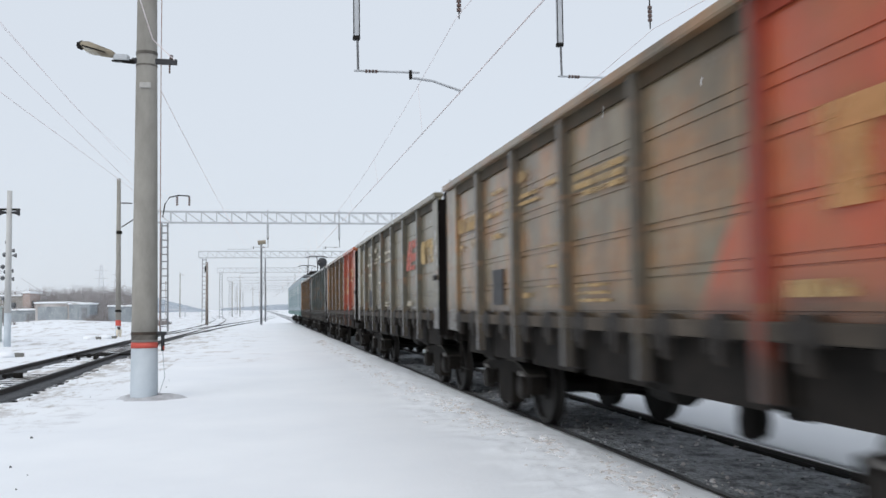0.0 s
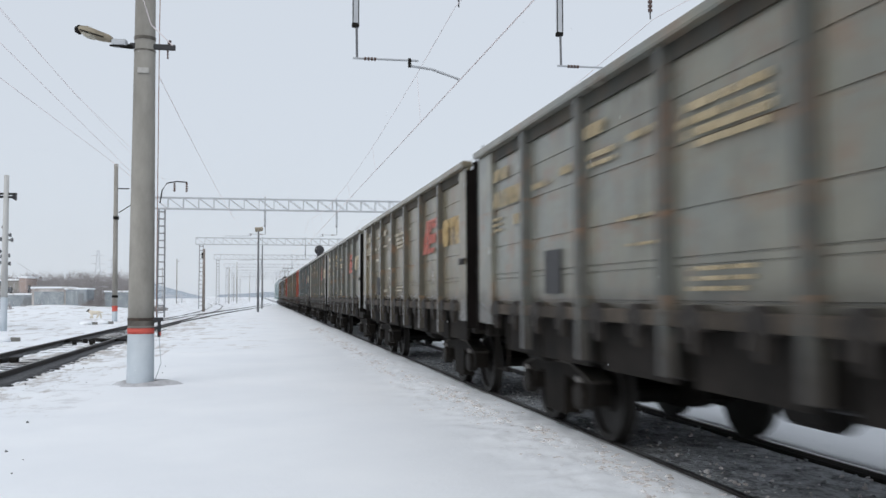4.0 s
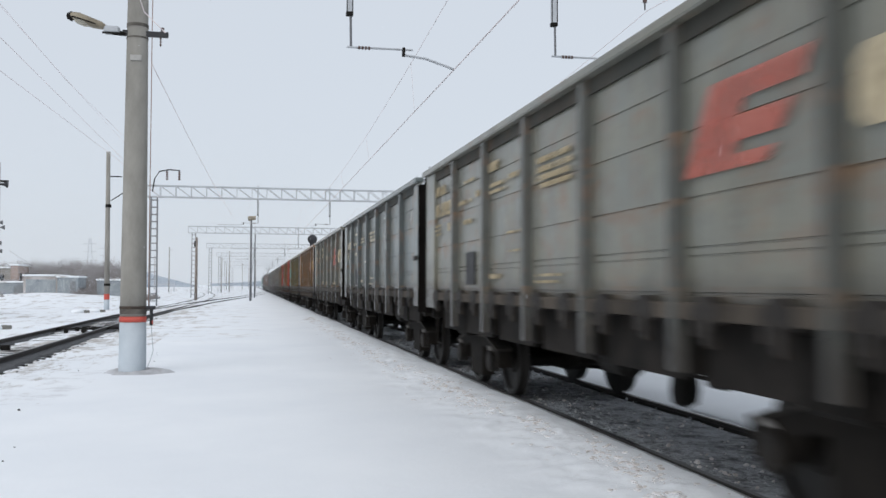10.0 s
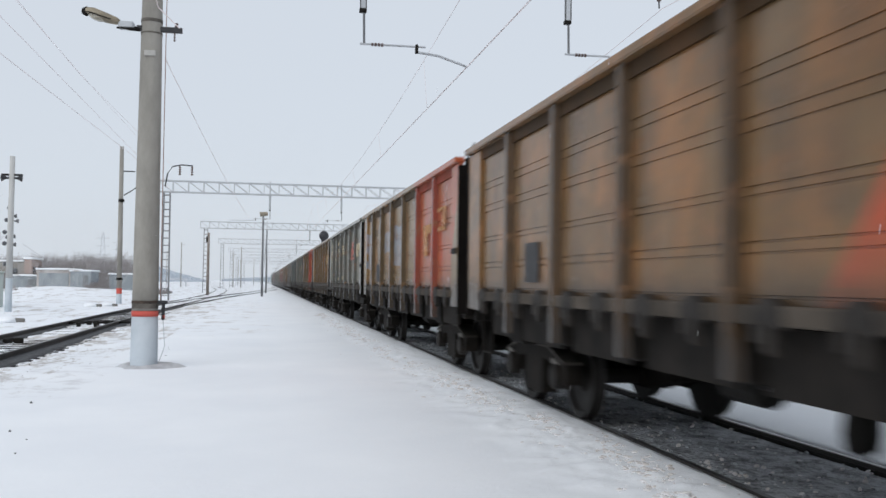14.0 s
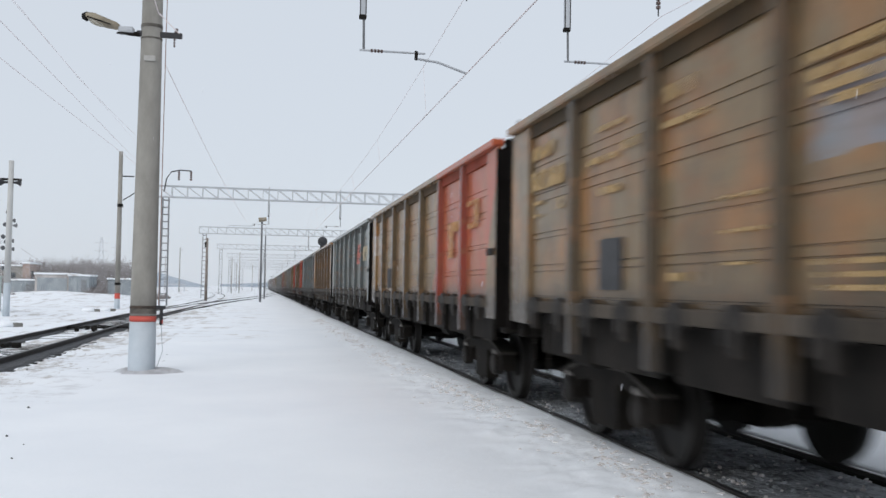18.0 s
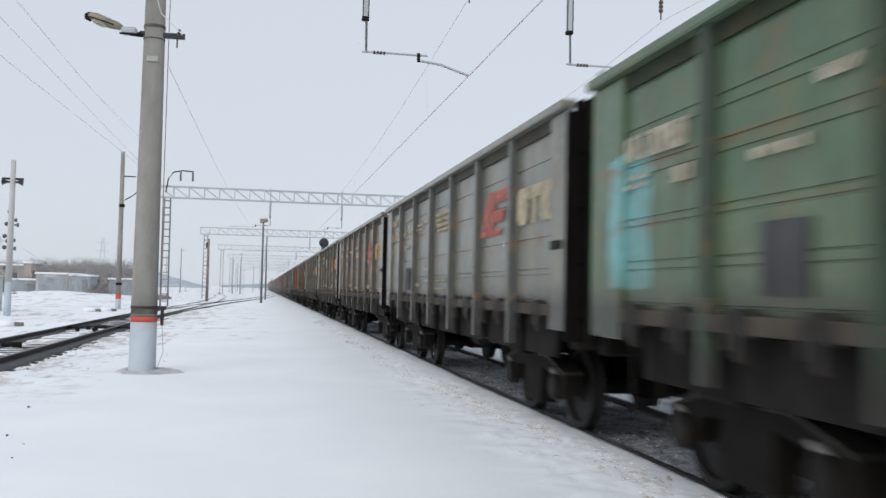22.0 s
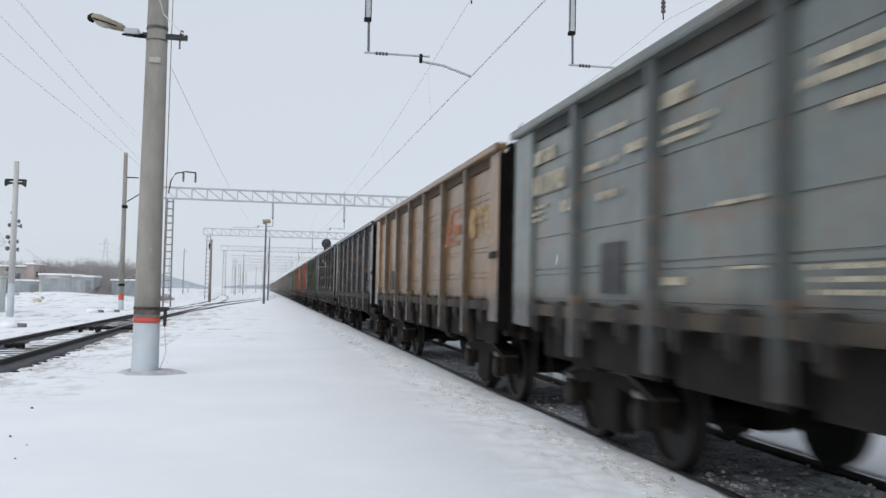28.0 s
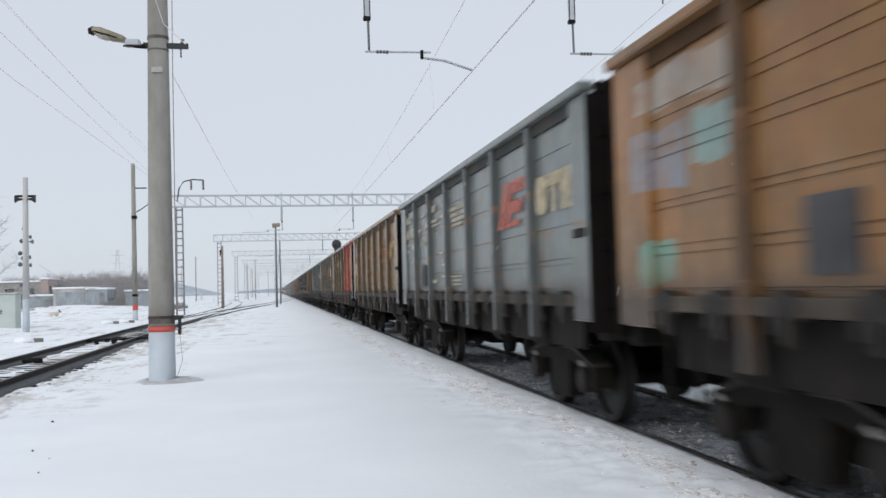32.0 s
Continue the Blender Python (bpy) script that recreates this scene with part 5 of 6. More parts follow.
# per wagon, by its place behind the camera's first wagon: paint, ribs, red end, emblem, writing, overpainted panels
FLEET = {
    4: ("brown", BROWN, 1, 0, 0, 0, ()), 3: ("dark grey-green", (0.10, 0.13, 0.12), 0, 0, 0, 0, ()), 2: ("brown", BROWN, 1, 1, 0, 0, ()),
    1: ("grey", OLIVE_GREY, 0, 0, 1, 1, ()), 0: ("grey-brown", (0.265, 0.21, 0.135), 1, 1, 0, 1, ()), -1: ("grey-blue", GREY_BLUE, 0, 0, 1, 1, ()),
    -2: ("grey", GREY, 0, 0, 1, 1, ()), -3: ("grey", GREY, 0, 0, 1, 1, ()), -4: ("olive grey", OLIVE_GREY, 0, 0, 1, 1, ()),
    -5: ("grey", GREY, 0, 0, 1, 1, ()), -6: ("brown", BROWN, 1, 1, 0, 0, ()),
    -7: ("brown", ORANGE_BROWN, 1, 1, 0, 0, ((5.2, 6.0, 2.55, 2.9, (0.20, 0.29, 0.21)), (5.0, 5.9, 1.6, 1.85, (0.20, 0.29, 0.21)))),
    -8: ("olive", OLIVE, 0, 0, 0, 1, ((4.9, 6.3, 2.05, 2.85, TURQ), (3.0, 4.4, 2.4, 2.9, TURQ), (1.0, 2.6, 2.05, 2.95, TURQ), (-0.8, 0.8, 1.5, 2.75, TURQ), (1.6, 4.4, 1.45, 1.75, TURQ), (5.2, 6.3, 1.45, 1.7, TURQ), (-6.7, -4.7, 1.0, 2.3, (0.19, 0.12, 0.055)), (-4.3, -2.9, 1.4, 2.2, (0.19, 0.125, 0.055)), (-2.4, -1.2, 1.4, 2.6, (0.19, 0.12, 0.055)))),
    -9: ("pale brown", PALE_BROWN, 1, 0, 1, 0, ((4.8, 5.98, 2.55, 3.15, PALE), (4.8, 5.98, 1.45, 1.95, PALE), (2.9, 4.4, 1.9, 2.3, (0.07, 0.068, 0.07)), (2.9, 4.4, 1.5, 1.9, (0.07, 0.068, 0.07)))),
    -10: ("grey", GREY, 0, 0, 1, 1, ()), -11: ("grey-blue", GREY_BLUE, 0, 0, 0, 1, ()), -12: ("grey", GREY, 0, 0, 1, 1, ()),
    -13: ("brown", (0.27, 0.18, 0.085), 1, 1, 0, 1, ((3.0, 4.3, 2.3, 3.0, SKY_BLUE), (5.0, 6.3, 2.0, 2.9, SKY_BLUE), (-0.7, 0.4, 1.9, 2.9, (0.24, 0.25, 0.22)))),
    -14: ("tan", TAN, 1, 0, 1, 0, ((-4.3, -2.9, 2.3, 3.0, ORANGE_BROWN),)), -15: ("grey", GREY, 0, 0, 1, 1, ()),
    -16: ("tan", TAN, 1, 1, 0, 0, ((4.9, 6.0, 1.9, 2.9, SKY_BLUE), (1.1, 2.5, 2.25, 2.75, SKY_BLUE), (-0.75, 0.8, 1.9, 2.8, SKY_BLUE), (2.9, 4.3, 1.5, 1.8, PALE))),
    -17: ("brown", (0.235, 0.128, 0.048), 1, 1, 0, 0, ()), -18: ("grey-blue", GREY_BLUE, 0, 0, 0, 1, ()), -19: ("brown", BROWN, 1, 0, 0, 0, ()),
    -20: ("grey-blue", GREY_BLUE, 0, 0, 1, 0, ()), -21: ("tan", TAN, 1, 1, 0, 0, ((4.9, 6.3, 2.4, 2.9, PALE),)), -22: ("brown", (0.275, 0.19, 0.10), 1, 0, 1, 1, ((-0.6, 0.7, 2.3, 2.7, SKY_BLUE),)),
    -23: ("olive grey", OLIVE_GREY, 0, 0, 1, 1, ()), -24: ("olive grey", OLIVE_GREY, 0, 0, 1, 1, ()), -25: ("olive grey", (0.25, 0.225, 0.17), 0, 0, 1, 1, ()),
    -26: ("grey", GREY, 0, 0, 1, 1, ()), -27: ("green", GREEN, 1, 0, 0, 1, ((5.5, 6.25, 1.6, 2.7, (0.2, 0.5, 0.52)), (-4.3, -2.85, 2.25, 2.62, (0.16, 0.50, 0.48)), (1.9, 2.5, 1.52, 1.85, (0.2, 0.42, 0.45)))),
    -28: ("orange-brown", ORANGE_BROWN, 1, 1, 0, 0, ((5.4, 6.3, 2.1, 2.6, SKY_BLUE),)), -29: ("tan", TAN, 1, 1, 0, 0, ((4.9, 6.3, 2.3, 2.8, PALE),)),
    -30: ("dark green", DARK_GREEN, 0, 0, 0, 0, ((5.4, 6.4, 1.75, 2.3, (0.25, 0.42, 0.45)), (1.2, 2.6, 2.2, 2.8, (0.22, 0.33, 0.38)), (3.1, 4.3, 1.55, 1.85, (0.25, 0.42, 0.45)), (0.9, 2.3, 1.5, 1.9, (0.25, 0.42, 0.45)))),
    -31: ("dark grey", DARK, 0, 0, 0, 1, ()), -32: ("dark grey", (0.07, 0.072, 0.075), 0, 0, 0, 0, ()),
    -33: ("brown", (0.285, 0.18, 0.09), 1, 0, 1, 0, ()), -34: ("grey-blue", GREY_BLUE, 0, 0, 1, 1, ()), -35: ("olive grey", OLIVE_GREY, 0, 0, 1, 1, ()),
    -36: ("brown", (0.265, 0.185, 0.095), 1, 1, 0, 1, ((4.9, 6.3, 2.2, 3.0, SKY_BLUE), (1.2, 2.5, 2.7, 3.1, PALE))),
    -37: ("tan", TAN, 1, 0, 1, 0, ((5.0, 6.3, 2.75, 3.1, SKY_BLUE), (5.0, 6.0, 1.5, 1.75, SKY_BLUE), (4.9, 6.2, 2.1, 2.5, PALE))) ,
    -38: ("grey", GREY_BLUE, 0, 0, 1, 1, ()), -39: ("brown", ORANGE_BROWN, 1, 0, 0, 0, ((5.4, 6.3, 2.25, 2.75, SKY_BLUE), (4.75, 5.3, 2.4, 2.8, (0.22, 0.42, 0.42)), (5.6, 6.2, 1.5, 1.85, TURQ), (4.75, 6.2, 2.9, 3.2, PALE))),
    -40: ("grey", GREY, 0, 0, 1, 1, ()), -41: ("brown", BROWN, 1, 1, 0, 0, ()),
}
PAINTED = {"side_panel", "side_post", "corner_post", "top_chord", "end_wall", "end_chord", "end_rib", "upper_strap"}
train = []


def fleet():
    first = {0: wagon(SINGLE), 1: wagon(TWIN)}
    used = set()
    for k, (colour, base, twin, red, logo, text, patches) in FLEET.items():
        rusty = base[0] > 1.25 * base[1]
        mat = paint("wagon_paint", base, bool(red), patches=patches, low_z=2.0 if sum(base) < 0.2 else 1.74, grime=0.55 if rusty else 0.6, rust=0.6 if rusty else 0.42, worn=(0.085, 0.060, 0.040) if rusty else tuple(0.40 * v + k for v, k in zip(base, (0.03, 0.02, 0.008))),
                    tint=(0.38, 0.165, 0.055, 0.68) if rusty else (base[0] * 0.85 + 0.035, base[1] * 0.8 + 0.025, base[2] * 0.7 + 0.01, 0.55))
        # wagon paint darkened to carry the shade below the chord
        shade_paint = paint("chord_shade_paint", tuple(0.27 * v for v in base), bool(red), (0.34, 0.055, 0.03), grime=0.75, rust=0.2, worn=tuple(0.1 * v + k for v, k in zip(base, (0.02, 0.014, 0.01))), tint=(0.25 * base[0] + 0.035, 0.2 * base[1] + 0.018, 0.15 * base[2] + 0.008, 0.55), floor_shade=True)
        # posts: the wagon's paint darkened, their shade put into the colour
        post_shade = paint("shaded_post_paint", tuple((0.33 if rusty else 0.40) * v for v in base), bool(red), (0.27, 0.036, 0.02), grime=0.5, rust=0.3, worn=tuple(0.25 * v + k for v, k in zip(base, (0.02, 0.014, 0.01))), tint=tuple(0.45 * v for v in base) + (0.4,), low_z=1.42, chalky=0.1)
        if twin not in used:
            w = first[twin]
            used.add(twin)
        else:
            w = copy_thing(first[twin], pose(0, 0, 0))
        words = colour + " steel open gondola wagon" + (" with red painted end" if red else " with red emblem" if logo else "") + (" and overpainted patches" if patches else ", streaked with grime")
        tagged(w, words, "freight wagon", "wagons of the train")
        for o in w.children:
            kind = o.name.split(".")[0]
            if kind in PAINTED:
                wear(o, END_BLACK if kind in ("end_wall", "end_rib", "end_chord") else shade_paint if kind == "upper_strap" else post_shade if kind == "side_post" else mat)
        train.append((w, k))
    rnd = random.Random(2)
    for w, k in train:
        colour, base, twin, red, logo, text, patches = FLEET[k]
        if logo:
            emblem(w, FADED_RED if twin else LOGO_RED, OLD_GOLD if twin else EMBLEM_CREAM if base[2] > 0.2 else GOLD)
        if text:
            markings(w, OLD_GOLD if base[0] > 1.25 * base[1] else CREAM if base[0] < 0.24 else YELLOW, rnd)
        if red:
            for y0, w0, z0, z1 in ((-3.30, 1.02, 2.44, 2.60), (-3.34, 0.40, 2.03, 2.436), (-4.68, 0.72, 2.42, 2.50), (-5.10, 0.30, 2.504, 2.756), (-4.68, 0.72, 2.76, 2.83)):
                part("emblem", box(B(), -1.482, -1.476, y0 - w0, y0, z0, z1), OCHRE, w, "faded ochre emblem bar")
        if k == -30:
            # a round emblem cut into three slanting pieces
            for z0, z1, lean in ((2.50, 2.64, 0.02), (2.67, 2.80, 0.10), (2.84, 2.97, 0.16)):
                half = [math.sqrt(max(0.30 ** 2 - (zz - 2.735) ** 2, 0.004)) for zz in (z0, z1)]
                o = [(-3.45 + half[0] - lean, z0), (-3.45 - half[0] - lean, z0), (-3.45 - half[1] - lean - 0.05, z1), (-3.45 + half[1] - lean - 0.05, z1)]
                part("emblem", prism(B(), o, -1.482, -1.478), FADED_WHITE, w, "pale slanting piece of a round emblem")
            flag = [(-4.85, 2.78), (-4.90, 2.90), (-5.75, 2.98), (-5.65, 2.86), (-5.70, 2.80)]
            part("emblem", prism(B(), flag, -1.482, -1.478), FADED_WHITE, w, "pale pointed flag shape")
            for y1, y0, z, h in ((5.55, 5.15, 2.86, 0.09), (5.9, 4.95, 2.48, 0.05), (5.9, 4.95, 2.40, 0.05), (5.9, 4.95, 2.32, 0.05), (3.95, 3.4, 2.90, 0.16), (2.55, 1.6, 3.06, 0.04), (2.55, 1.6, 2.99, 0.04), (2.55, 1.6, 2.92, 0.04), (0.7, -0.6, 1.70, 0.05), (-2.95, -4.3, 2.34, 0.07), (-2.95, -4.2, 2.25, 0.04), (-4.85, -5.7, 2.68, 0.05), (-4.85, -5.7, 2.60, 0.05), (-4.85, -5.9, 2.36, 0.05), (-5.0, -5.8, 2.26, 0.04), (-5.05, -5.7, 2.18, 0.04)):
                part("stencil_bar", box(B(), -1.482, -1.478, y0, y1, z, z + h), FADED_WHITE, w, "faded white writing")


def locomotive(k):
    """One section of the electric locomotive at the head of the train."""
    c = tagged(new("locomotive"), "pale blue electric locomotive section with raised pantograph", "locomotive", "locomotive sections")
    part("body", box(B(), -1.55, 1.55, -7.7, 7.7, 1.3, 3.9, 0.12), LOCO_PALE, c)
    part("skirt", box(B(), -1.56, 1.56, -7.6, 7.6, 1.0, 1.32, 0.03), LOCO_GREEN, c)
    part("roof", box(B(), -1.3, 1.3, -7.5, 7.5, 3.9, 4.15, 0.1), DARK_GREY, c)
    for y in (-6.2, -3.2, 0.0, 3.2, 6.2):
        part("window", box(B(), -1.57, -1.55, y - 0.5, y + 0.5, 2.7, 3.3), WINDOW, c)
        part("grille", box(B(), -1.575, -1.55, y - 0.9, y - 0.6, 1.6, 3.4), LOCO_GREEN, c)
    part("end_window", box(B(), -1.0, 1.0, -7.73, -7.7, 2.7, 3.4), WINDOW, c)
    for y in (-5.5, -1.5, 2.0):
        part("roof_gear", box(B(), -0.7, 0.7, y - 0.6, y + 0.6, 4.15, 4.5, 0.05), DARK_STEEL, c)
    pan = part("pantograph", tube(B(), [(0, -3.2, 4.2), (0, -4.6, 4.9), (0, -3.4, 5.8)], 0.05, 6), DARK_STEEL, c)
    part("head_bow", tube(B(), [(-0.9, -3.4, 5.7), (-0.5, -3.4, 5.82), (0.5, -3.4, 5.82), (0.9, -3.4, 5.7)], 0.04, 6), DARK_STEEL, pan)
    for y in (-4.6, 4.6):
        bogie_parts(c, y)
    train.append((c, k))
    return c


def travel(t):
    """How far the train has run."""
    return 1.083 + 16.76 * t + float(np.interp(t, (0, 4, 9, 14, 19, 24, 28, 30, 31, 32), (-0.35, -0.12, 0.03, 0.2, 0.45, 0.12, -0.12, -0.36, -0.43, -0.62)))


def motions():
    times = (0, 4, 8, 12, 16, 20, 24, 28, 30, 32)
    for w, k in train:
        off = (k + 0.5) * LENGTH if k < 5 else 5 * LENGTH + 8.2 + (k - 5) * 16.4
        walk(w, [(t, pose(XC, travel(t) + off, 0)) for t in times])
    walk(flakes, [(t, pose(-0.45 * t, 0, -2.4 * t)) for t in (0, 16, 32)])
    walk(haze_flakes, [(t, pose(0, 0, -0.25 * t)) for t in (0, 16, 32)])
    # the dog sits by the pole, trots off across the snow, and comes back to rest
    way = [(0, -8.82, 60.0, -80), (1.5, -8.82, 60.0, -80), (2.0, -8.95, 60.2, -20), (2.5, -9.5, 62, 60), (3.0, -10.0, 64, 105), (3.5, -10.67, 66, 160), (5.5, -13.1, 71, 172), (6, -13.7, 71, 178),
           (7, -15.15, 72, 176), (8, -16.1, 71.5, 184), (9, -18.0, 73, 176), (11, -23, 74, 176), (13, -26, 75, 200), (15, -27, 75.5, 250), (17, -27, 75.5, 300), (19, -26, 75.5, 350), (22.3, -19.8, 75.5, 362),
           (23, -18.4, 75, 366), (25, -17.8, 76, 395), (27.5, -17.5, 76, 418), (30, -17.4, 76, 415), (32, -17.45, 76.5, 412)]
    walk(dog, [(t, pose(x, y, ground_z(x, y) - (0.02 if t < 24 else 0.2), 0, 0, a)) for t, x, y, a in way])
    for k, (lg, x, y, z) in enumerate(dog_legs):
        beat = math.pi if k in (1, 2) else 0.0
        rows = []
        for i in range(129):
            t = i / 4
            go = 1.0 if 2.0 < t < 14.0 or 19.0 < t < 24.0 else 0.0
            rows.append((t, pose(x, y, z, 0, 24 * go * math.sin(2 * math.pi * t * 1.3 + beat), 0)))
        walk(lg, rows)
    # all wheelsets turn alike: one set of keys for leading and one for trailing axles
    wheels = [(o, o.location.copy()) for w, k in train for b in w.children if b.name.startswith("bogie") for o in b.children if o.name.startswith("wheelset")]
    keyed = {}
    for o, at in wheels:
        side = at.y > 0
        if side not in keyed:
            walk(o, [(i / 30, pose(at.x, at.y, at.z, -math.degrees(16.76 * i / 30 / 0.475), 0, 0)) for i in range(961)])
            keyed[side] = o.animation_data
        else:
            o.rotation_mode = "QUATERNION"
            o.animation_data_create()
            o.animation_data.action = keyed[side].action
            o.animation_data.action_slot = keyed[side].action_slot


def lumps(name, spots, material):
    """Small faceted lumps; each spot holds a pose and three radii."""
    bm = B()
    bmesh.ops.create_icosphere(bm, subdivisions=1, radius=1)
    bm.verts.index_update()
    ball = [v.co.copy() for v in bm.verts]
    faces = [[v.index for v in f.verts] for f in bm.faces]
    bm.free()
    vs, fs = [], []
    for m, radii in spots:
        k = len(vs)
        vs.extend(m @ Vector((v.x * radii[0], v.y * radii[1], v.z * radii[2])) for v in ball)
        fs.extend([i + k for i in f] for f in faces)
    me = bpy.data.meshes.new(name)
    me.from_pydata(vs, [], fs)
    me.materials.append(material)
    return new(name, me)


def clods():
    """Lumps of dirty snow thrown out along the near rail."""
    rnd = random.Random(11)
    spots = []
    for _ in range(5200):
        y = 3.2 + 42 * rnd.random() ** 1.5
        x = strip_x(y) + rnd.gauss(0, 0.13 if rnd.random() < 0.8 else 0.3)
        if x > 3.5 or noise.noise(Vector((x * 2.3, y * 1.1, 2.0))) < -0.12:
            continue
        r = 0.006 + 0.034 * rnd.random() ** 2.5
        spots.append((pose(x, y, ground_z(x, y) - r * 0.1, rnd.uniform(-20, 20), rnd.uniform(-20, 20), rnd.uniform(0, 180)), (r, r * rnd.uniform(0.6, 1.8), r * rnd.uniform(0.25, 0.5))))
    tagged(lumps("snow_clods", spots, DIRTY_SNOW), "lumps of dirty snow thrown out beside the rail", "snow clods", kind="stuff")
    # snow and stones lying between the rails
    spots = []
    for _ in range(1500):
        x, y = rnd.uniform(3.78, 5.15), 4.0 + 26 * rnd.random() ** 1.4
        r = 0.010 + 0.02 * rnd.random() ** 2
        spots.append((pose(x, y, -0.045 + rnd.uniform(-0.01, 0.01), rnd.uniform(-30, 30), rnd.uniform(-30, 30), rnd.uniform(0, 180)), (r, r * rnd.uniform(0.6, 1.5), r * rnd.uniform(0.4, 0.8))))
    tagged(lumps("ballast_stones", spots[:1000], BALLAST), "loose dark stones lying on the ballast", "stones", kind="stuff")
    tagged(lumps("ballast_snow", spots[1000:], DIRTY_SNOW), "scraps of dirty snow lying on the ballast", "snow", kind="stuff")


def rodding():
    """Point rods and blocks lying across the siding, and a stub between its sleepers."""
    p = tagged(new("point_rodding"), "dark point rods and blocks lying across the siding", "point rods")
    for y in (0.0, 0.34):
        part("rod", tube(B(), [(-1.0, y, 0.03), (1.35, y + 0.2, 0.03)], 0.028, 6), DARK_STEEL, p)
    for x, y, w in ((-0.72, 0.05, 0.07), (-0.45, -0.12, 0.06), (-0.18, 0.32, 0.07), (0.1, 0.0, 0.09), (0.36, 0.45, 0.05), (0.6, 0.1, 0.07), (0.2, -0.75, 0.05), (-0.3, -0.9, 0.06)):
        part("block", box(B(), x - w, x + w, y - 0.06, y + 0.06, -0.08, 0.05 + w * 0.5, 0.015), DARK_STEEL, p)
    p.location = (SIDING, 32.6, 0.0)
    q = tagged(new("point_rodding"), "dark iron stub between the sleepers of the siding", "point rods")
    part("block", box(B(), -0.10, 0.10, -0.08, 0.08, -0.1, 0.06, 0.02), DARK_STEEL, q)
    part("block", box(B(), -0.3, -0.2, -0.3, 0.4, -0.1, 0.05, 0.02), DARK_STEEL, q)
    q.location = (SIDING - 0.2, 23.8, 0.0)
    rnd = random.Random(33)
    spots = []
    for _ in range(60):
        x, y = rnd.uniform(-4.9, -1.9), rnd.uniform(8.5, 24)
        r = 0.006 + 0.016 * rnd.random() ** 4
        if rnd.random() < 0.3 + 0.7 * (x < -3.9):
            spots.append((pose(x, y, ground_z(x, y), rnd.uniform(0, 90), 0, rnd.uniform(0, 90)), (r, r * 1.5, r * 0.8)))
    tagged(lumps("stray_gravel", spots, WET_GRAVEL), "stray bits of gravel and bark on the snow", "gravel", kind="stuff")


FUR = rough_stuff("cream_fur", (0.60, 0.53, 0.42), (0.80, 0.75, 0.66), 5.0, 60.0, 0.95, 0, 0.6)
DARK_FUR = rough_stuff("dark_fur", (0.03, 0.026, 0.022), (0.10, 0.08, 0.07), 8.0, 60.0, 0.95, 0, 0.6)
dog_legs, DOG = [], 0.72


def stray_dog():
    d = tagged(new("dog"), "cream shaggy stray dog with a dark face, roaming the snow", "dog")
    part("body", lathe(B(), [(0.03, -0.56), (0.15, -0.50), (0.19, -0.34), (0.175, -0.1), (0.19, 0.15), (0.22, 0.34), (0.17, 0.48), (0.04, 0.54)], 14, (0, 0, 0.60), "x"), FUR, d, smooth=True)
    part("neck", tube(B(), [(0.40, 0, 0.64), (0.62, 0, 0.74)], 0.17, 10, 0.13), FUR, d, smooth=True)
    hd = part("head", lathe(B(), [(0.02, 0.52), (0.11, 0.56), (0.135, 0.66), (0.10, 0.76), (0.02, 0.80)], 12, (0, 0, 0.78), "x"), DARK_FUR, d, "dark brown face", smooth=True)
    part("muzzle", tube(B(), [(0.72, 0, 0.76), (0.90, 0, 0.72)], 0.07, 8, 0.045), DARK_FUR, hd, smooth=True)
    for s in (-1, 1):
        part("ear", lathe(B(), [(0.05, 0.0), (0.035, 0.06), (0.005, 0.11)], 6, (0.62, s * 0.09, 0.87), "z"), DARK_FUR, hd)
    part("tail", tube(B(), [(-0.52, 0, 0.66), (-0.68, 0, 0.62), (-0.80, 0, 0.52)], 0.075, 8, 0.04), FUR, d, smooth=True)
    for kind, (x, y, z) in (("fore_leg", (0.34, 0.13, 0.50)), ("fore_leg", (0.34, -0.13, 0.50)), ("hind_leg", (-0.40, 0.12, 0.52)), ("hind_leg", (-0.40, -0.12, 0.52))):
        lg = part(kind, tube(B(), [(0, 0, 0.06), (-0.02 if kind == "fore_leg" else -0.05, 0, -0.25), (0.02, 0, -z)], 0.11, 8, 0.07), FUR, d, at=(x, y, z), smooth=True)
        dog_legs.append((lg, x * DOG, y * DOG, z * DOG))
    for o in [d, *d.children_recursive]:
        o.location *= DOG
        if o.data:
            o.data.transform(Matrix.Scale(DOG, 4))
    return d


def distant_crane():
    c = tagged(new("crane"), "distant slewing crane with a raised jib", "crane")
    part("tower", box(B(), -0.5, 0.5, -0.5, 0.5, -1, 9, 0.1), DARK_GREY, c)
    part("cab", box(B(), -1.2, 1.2, -1, 1, 7.5, 9.8, 0.2), DARK_GREY, c)
    part("jib", tube(B(), [(1.0, 0, 9.0), (-8.5, 0, 15.5)], 0.18, 5, 0.12), GALV, c)
    c.location = (-89, 400, 0)

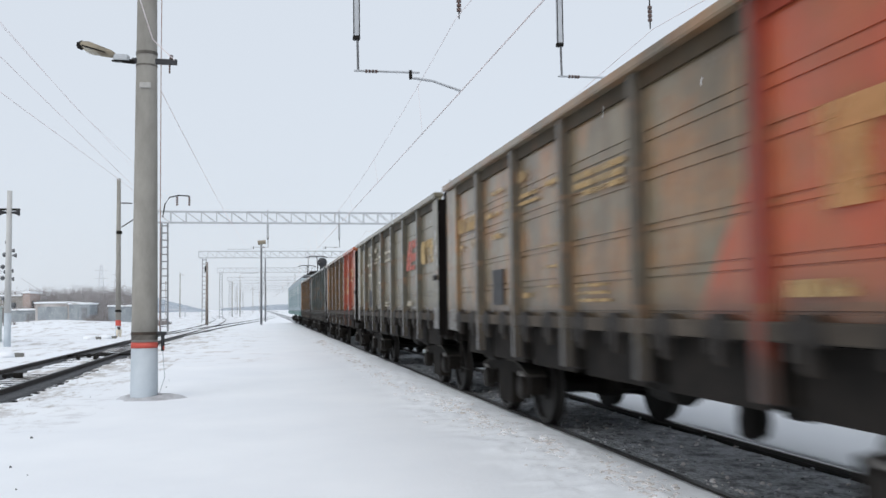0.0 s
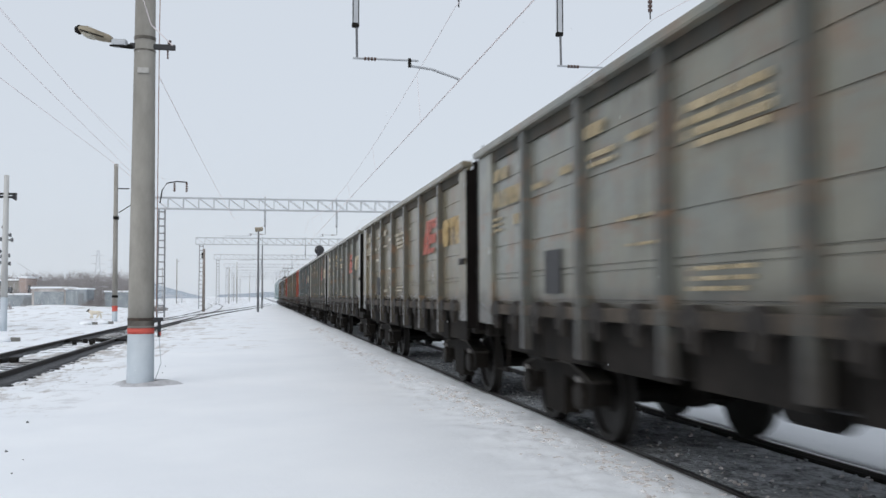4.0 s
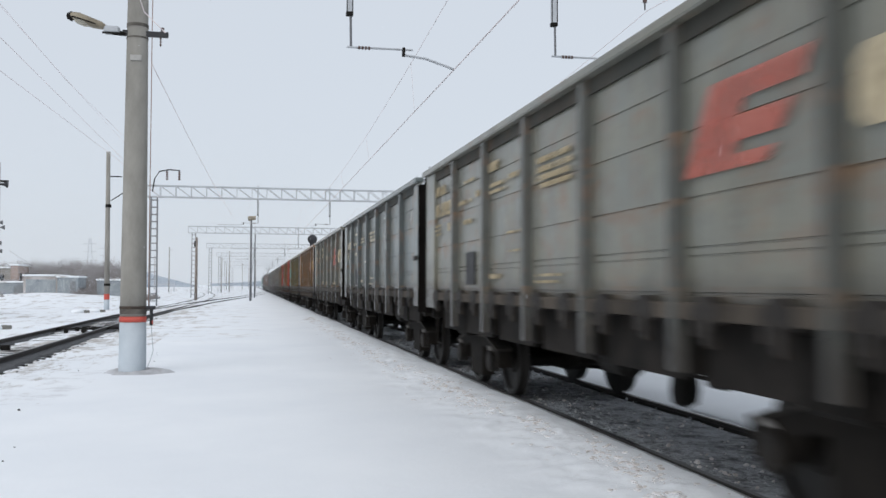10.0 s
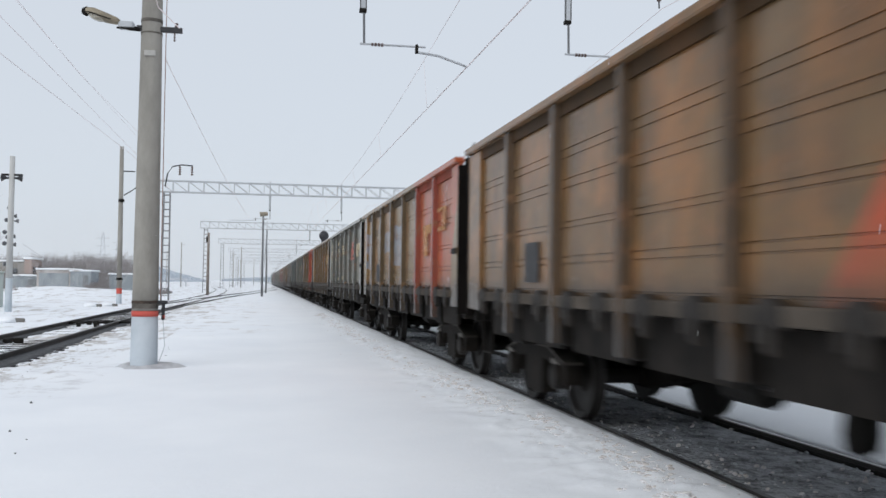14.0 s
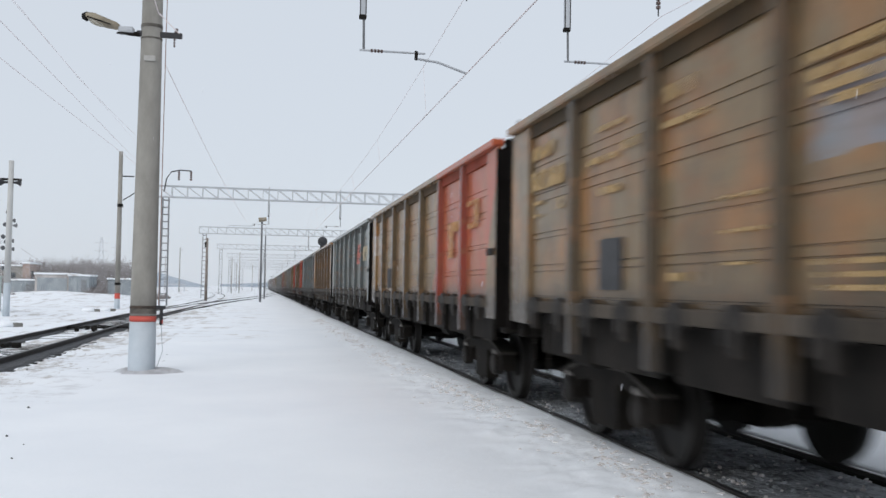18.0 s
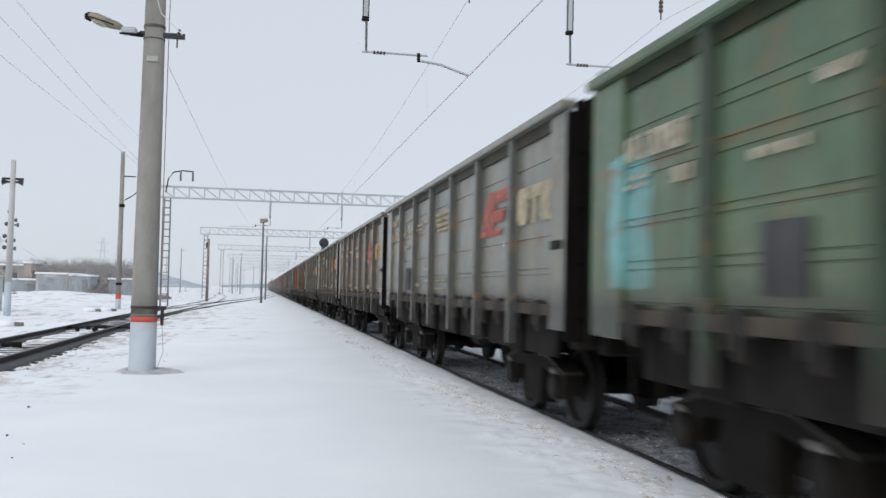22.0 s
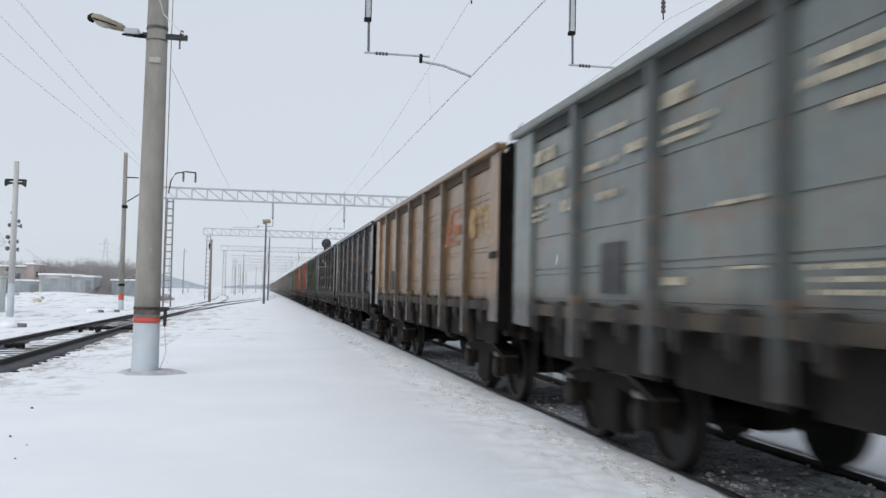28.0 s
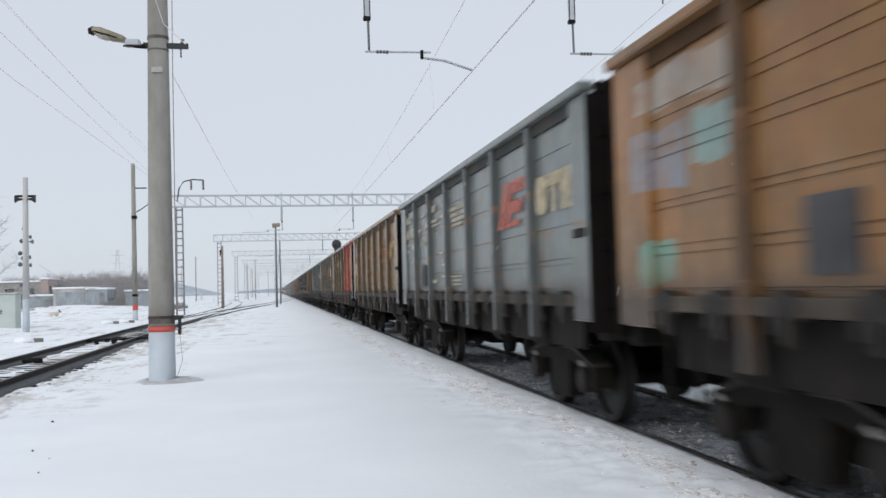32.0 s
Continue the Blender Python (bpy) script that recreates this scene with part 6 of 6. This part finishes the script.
def snowfall():
    """Sparse flakes that sink together on a light wind."""
    rnd = random.Random(21)
    vs, fs = [], []
    for _ in range(5600):
        c = Vector((rnd.uniform(-14, 30), rnd.uniform(1.8, 16), rnd.uniform(0, 84)))
        r = rnd.uniform(0.0025, 0.0062)
        i = len(vs)
        vs.extend([c + Vector(d) * r for d in ((1, 0, 0), (-1, 0, 0), (0, 1, 0), (0, -1, 0), (0, 0, 1), (0, 0, -1))])
        fs.extend([(i + a, i + b, i + e) for a, b, e in ((0, 2, 4), (2, 1, 4), (1, 3, 4), (3, 0, 4), (2, 0, 5), (1, 2, 5), (3, 1, 5), (0, 3, 5))])
    me = bpy.data.meshes.new("snowfall")
    me.from_pydata(vs, [], fs)
    me.materials.append(SNOW)
    return tagged(new("snowfall", me), "sparse fine snowflakes drifting down", "snowfall", kind="stuff")


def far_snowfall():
    """Oversize flakes added as haze over the far yard, paling what lies behind."""
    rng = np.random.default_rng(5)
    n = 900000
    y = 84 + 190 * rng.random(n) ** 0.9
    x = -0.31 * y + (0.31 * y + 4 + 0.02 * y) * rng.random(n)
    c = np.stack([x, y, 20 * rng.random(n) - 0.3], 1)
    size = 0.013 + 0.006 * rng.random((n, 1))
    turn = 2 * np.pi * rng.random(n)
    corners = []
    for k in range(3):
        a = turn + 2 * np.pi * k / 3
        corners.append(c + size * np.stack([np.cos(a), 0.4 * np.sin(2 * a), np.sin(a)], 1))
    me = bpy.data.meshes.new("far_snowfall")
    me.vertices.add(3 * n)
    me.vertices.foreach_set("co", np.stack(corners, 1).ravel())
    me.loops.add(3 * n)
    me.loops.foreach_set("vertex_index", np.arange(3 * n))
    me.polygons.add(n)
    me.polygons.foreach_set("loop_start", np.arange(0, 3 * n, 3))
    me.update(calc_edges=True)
    me.materials.append(HAZE_FLAKE)
    return tagged(new("far_snowfall", me), "veil of oversize flakes standing in for haze over the far yard", "snowfall", kind="stuff")


ground()
clods()
tracks()
overhead()
wires()
big_pole()
poles()
signal()
surroundings()
fleet()
locomotive(5)
locomotive(6)
rodding()
distant_crane()
dog = stray_dog()
flakes = snowfall()
haze_flakes = far_snowfall()
motions()
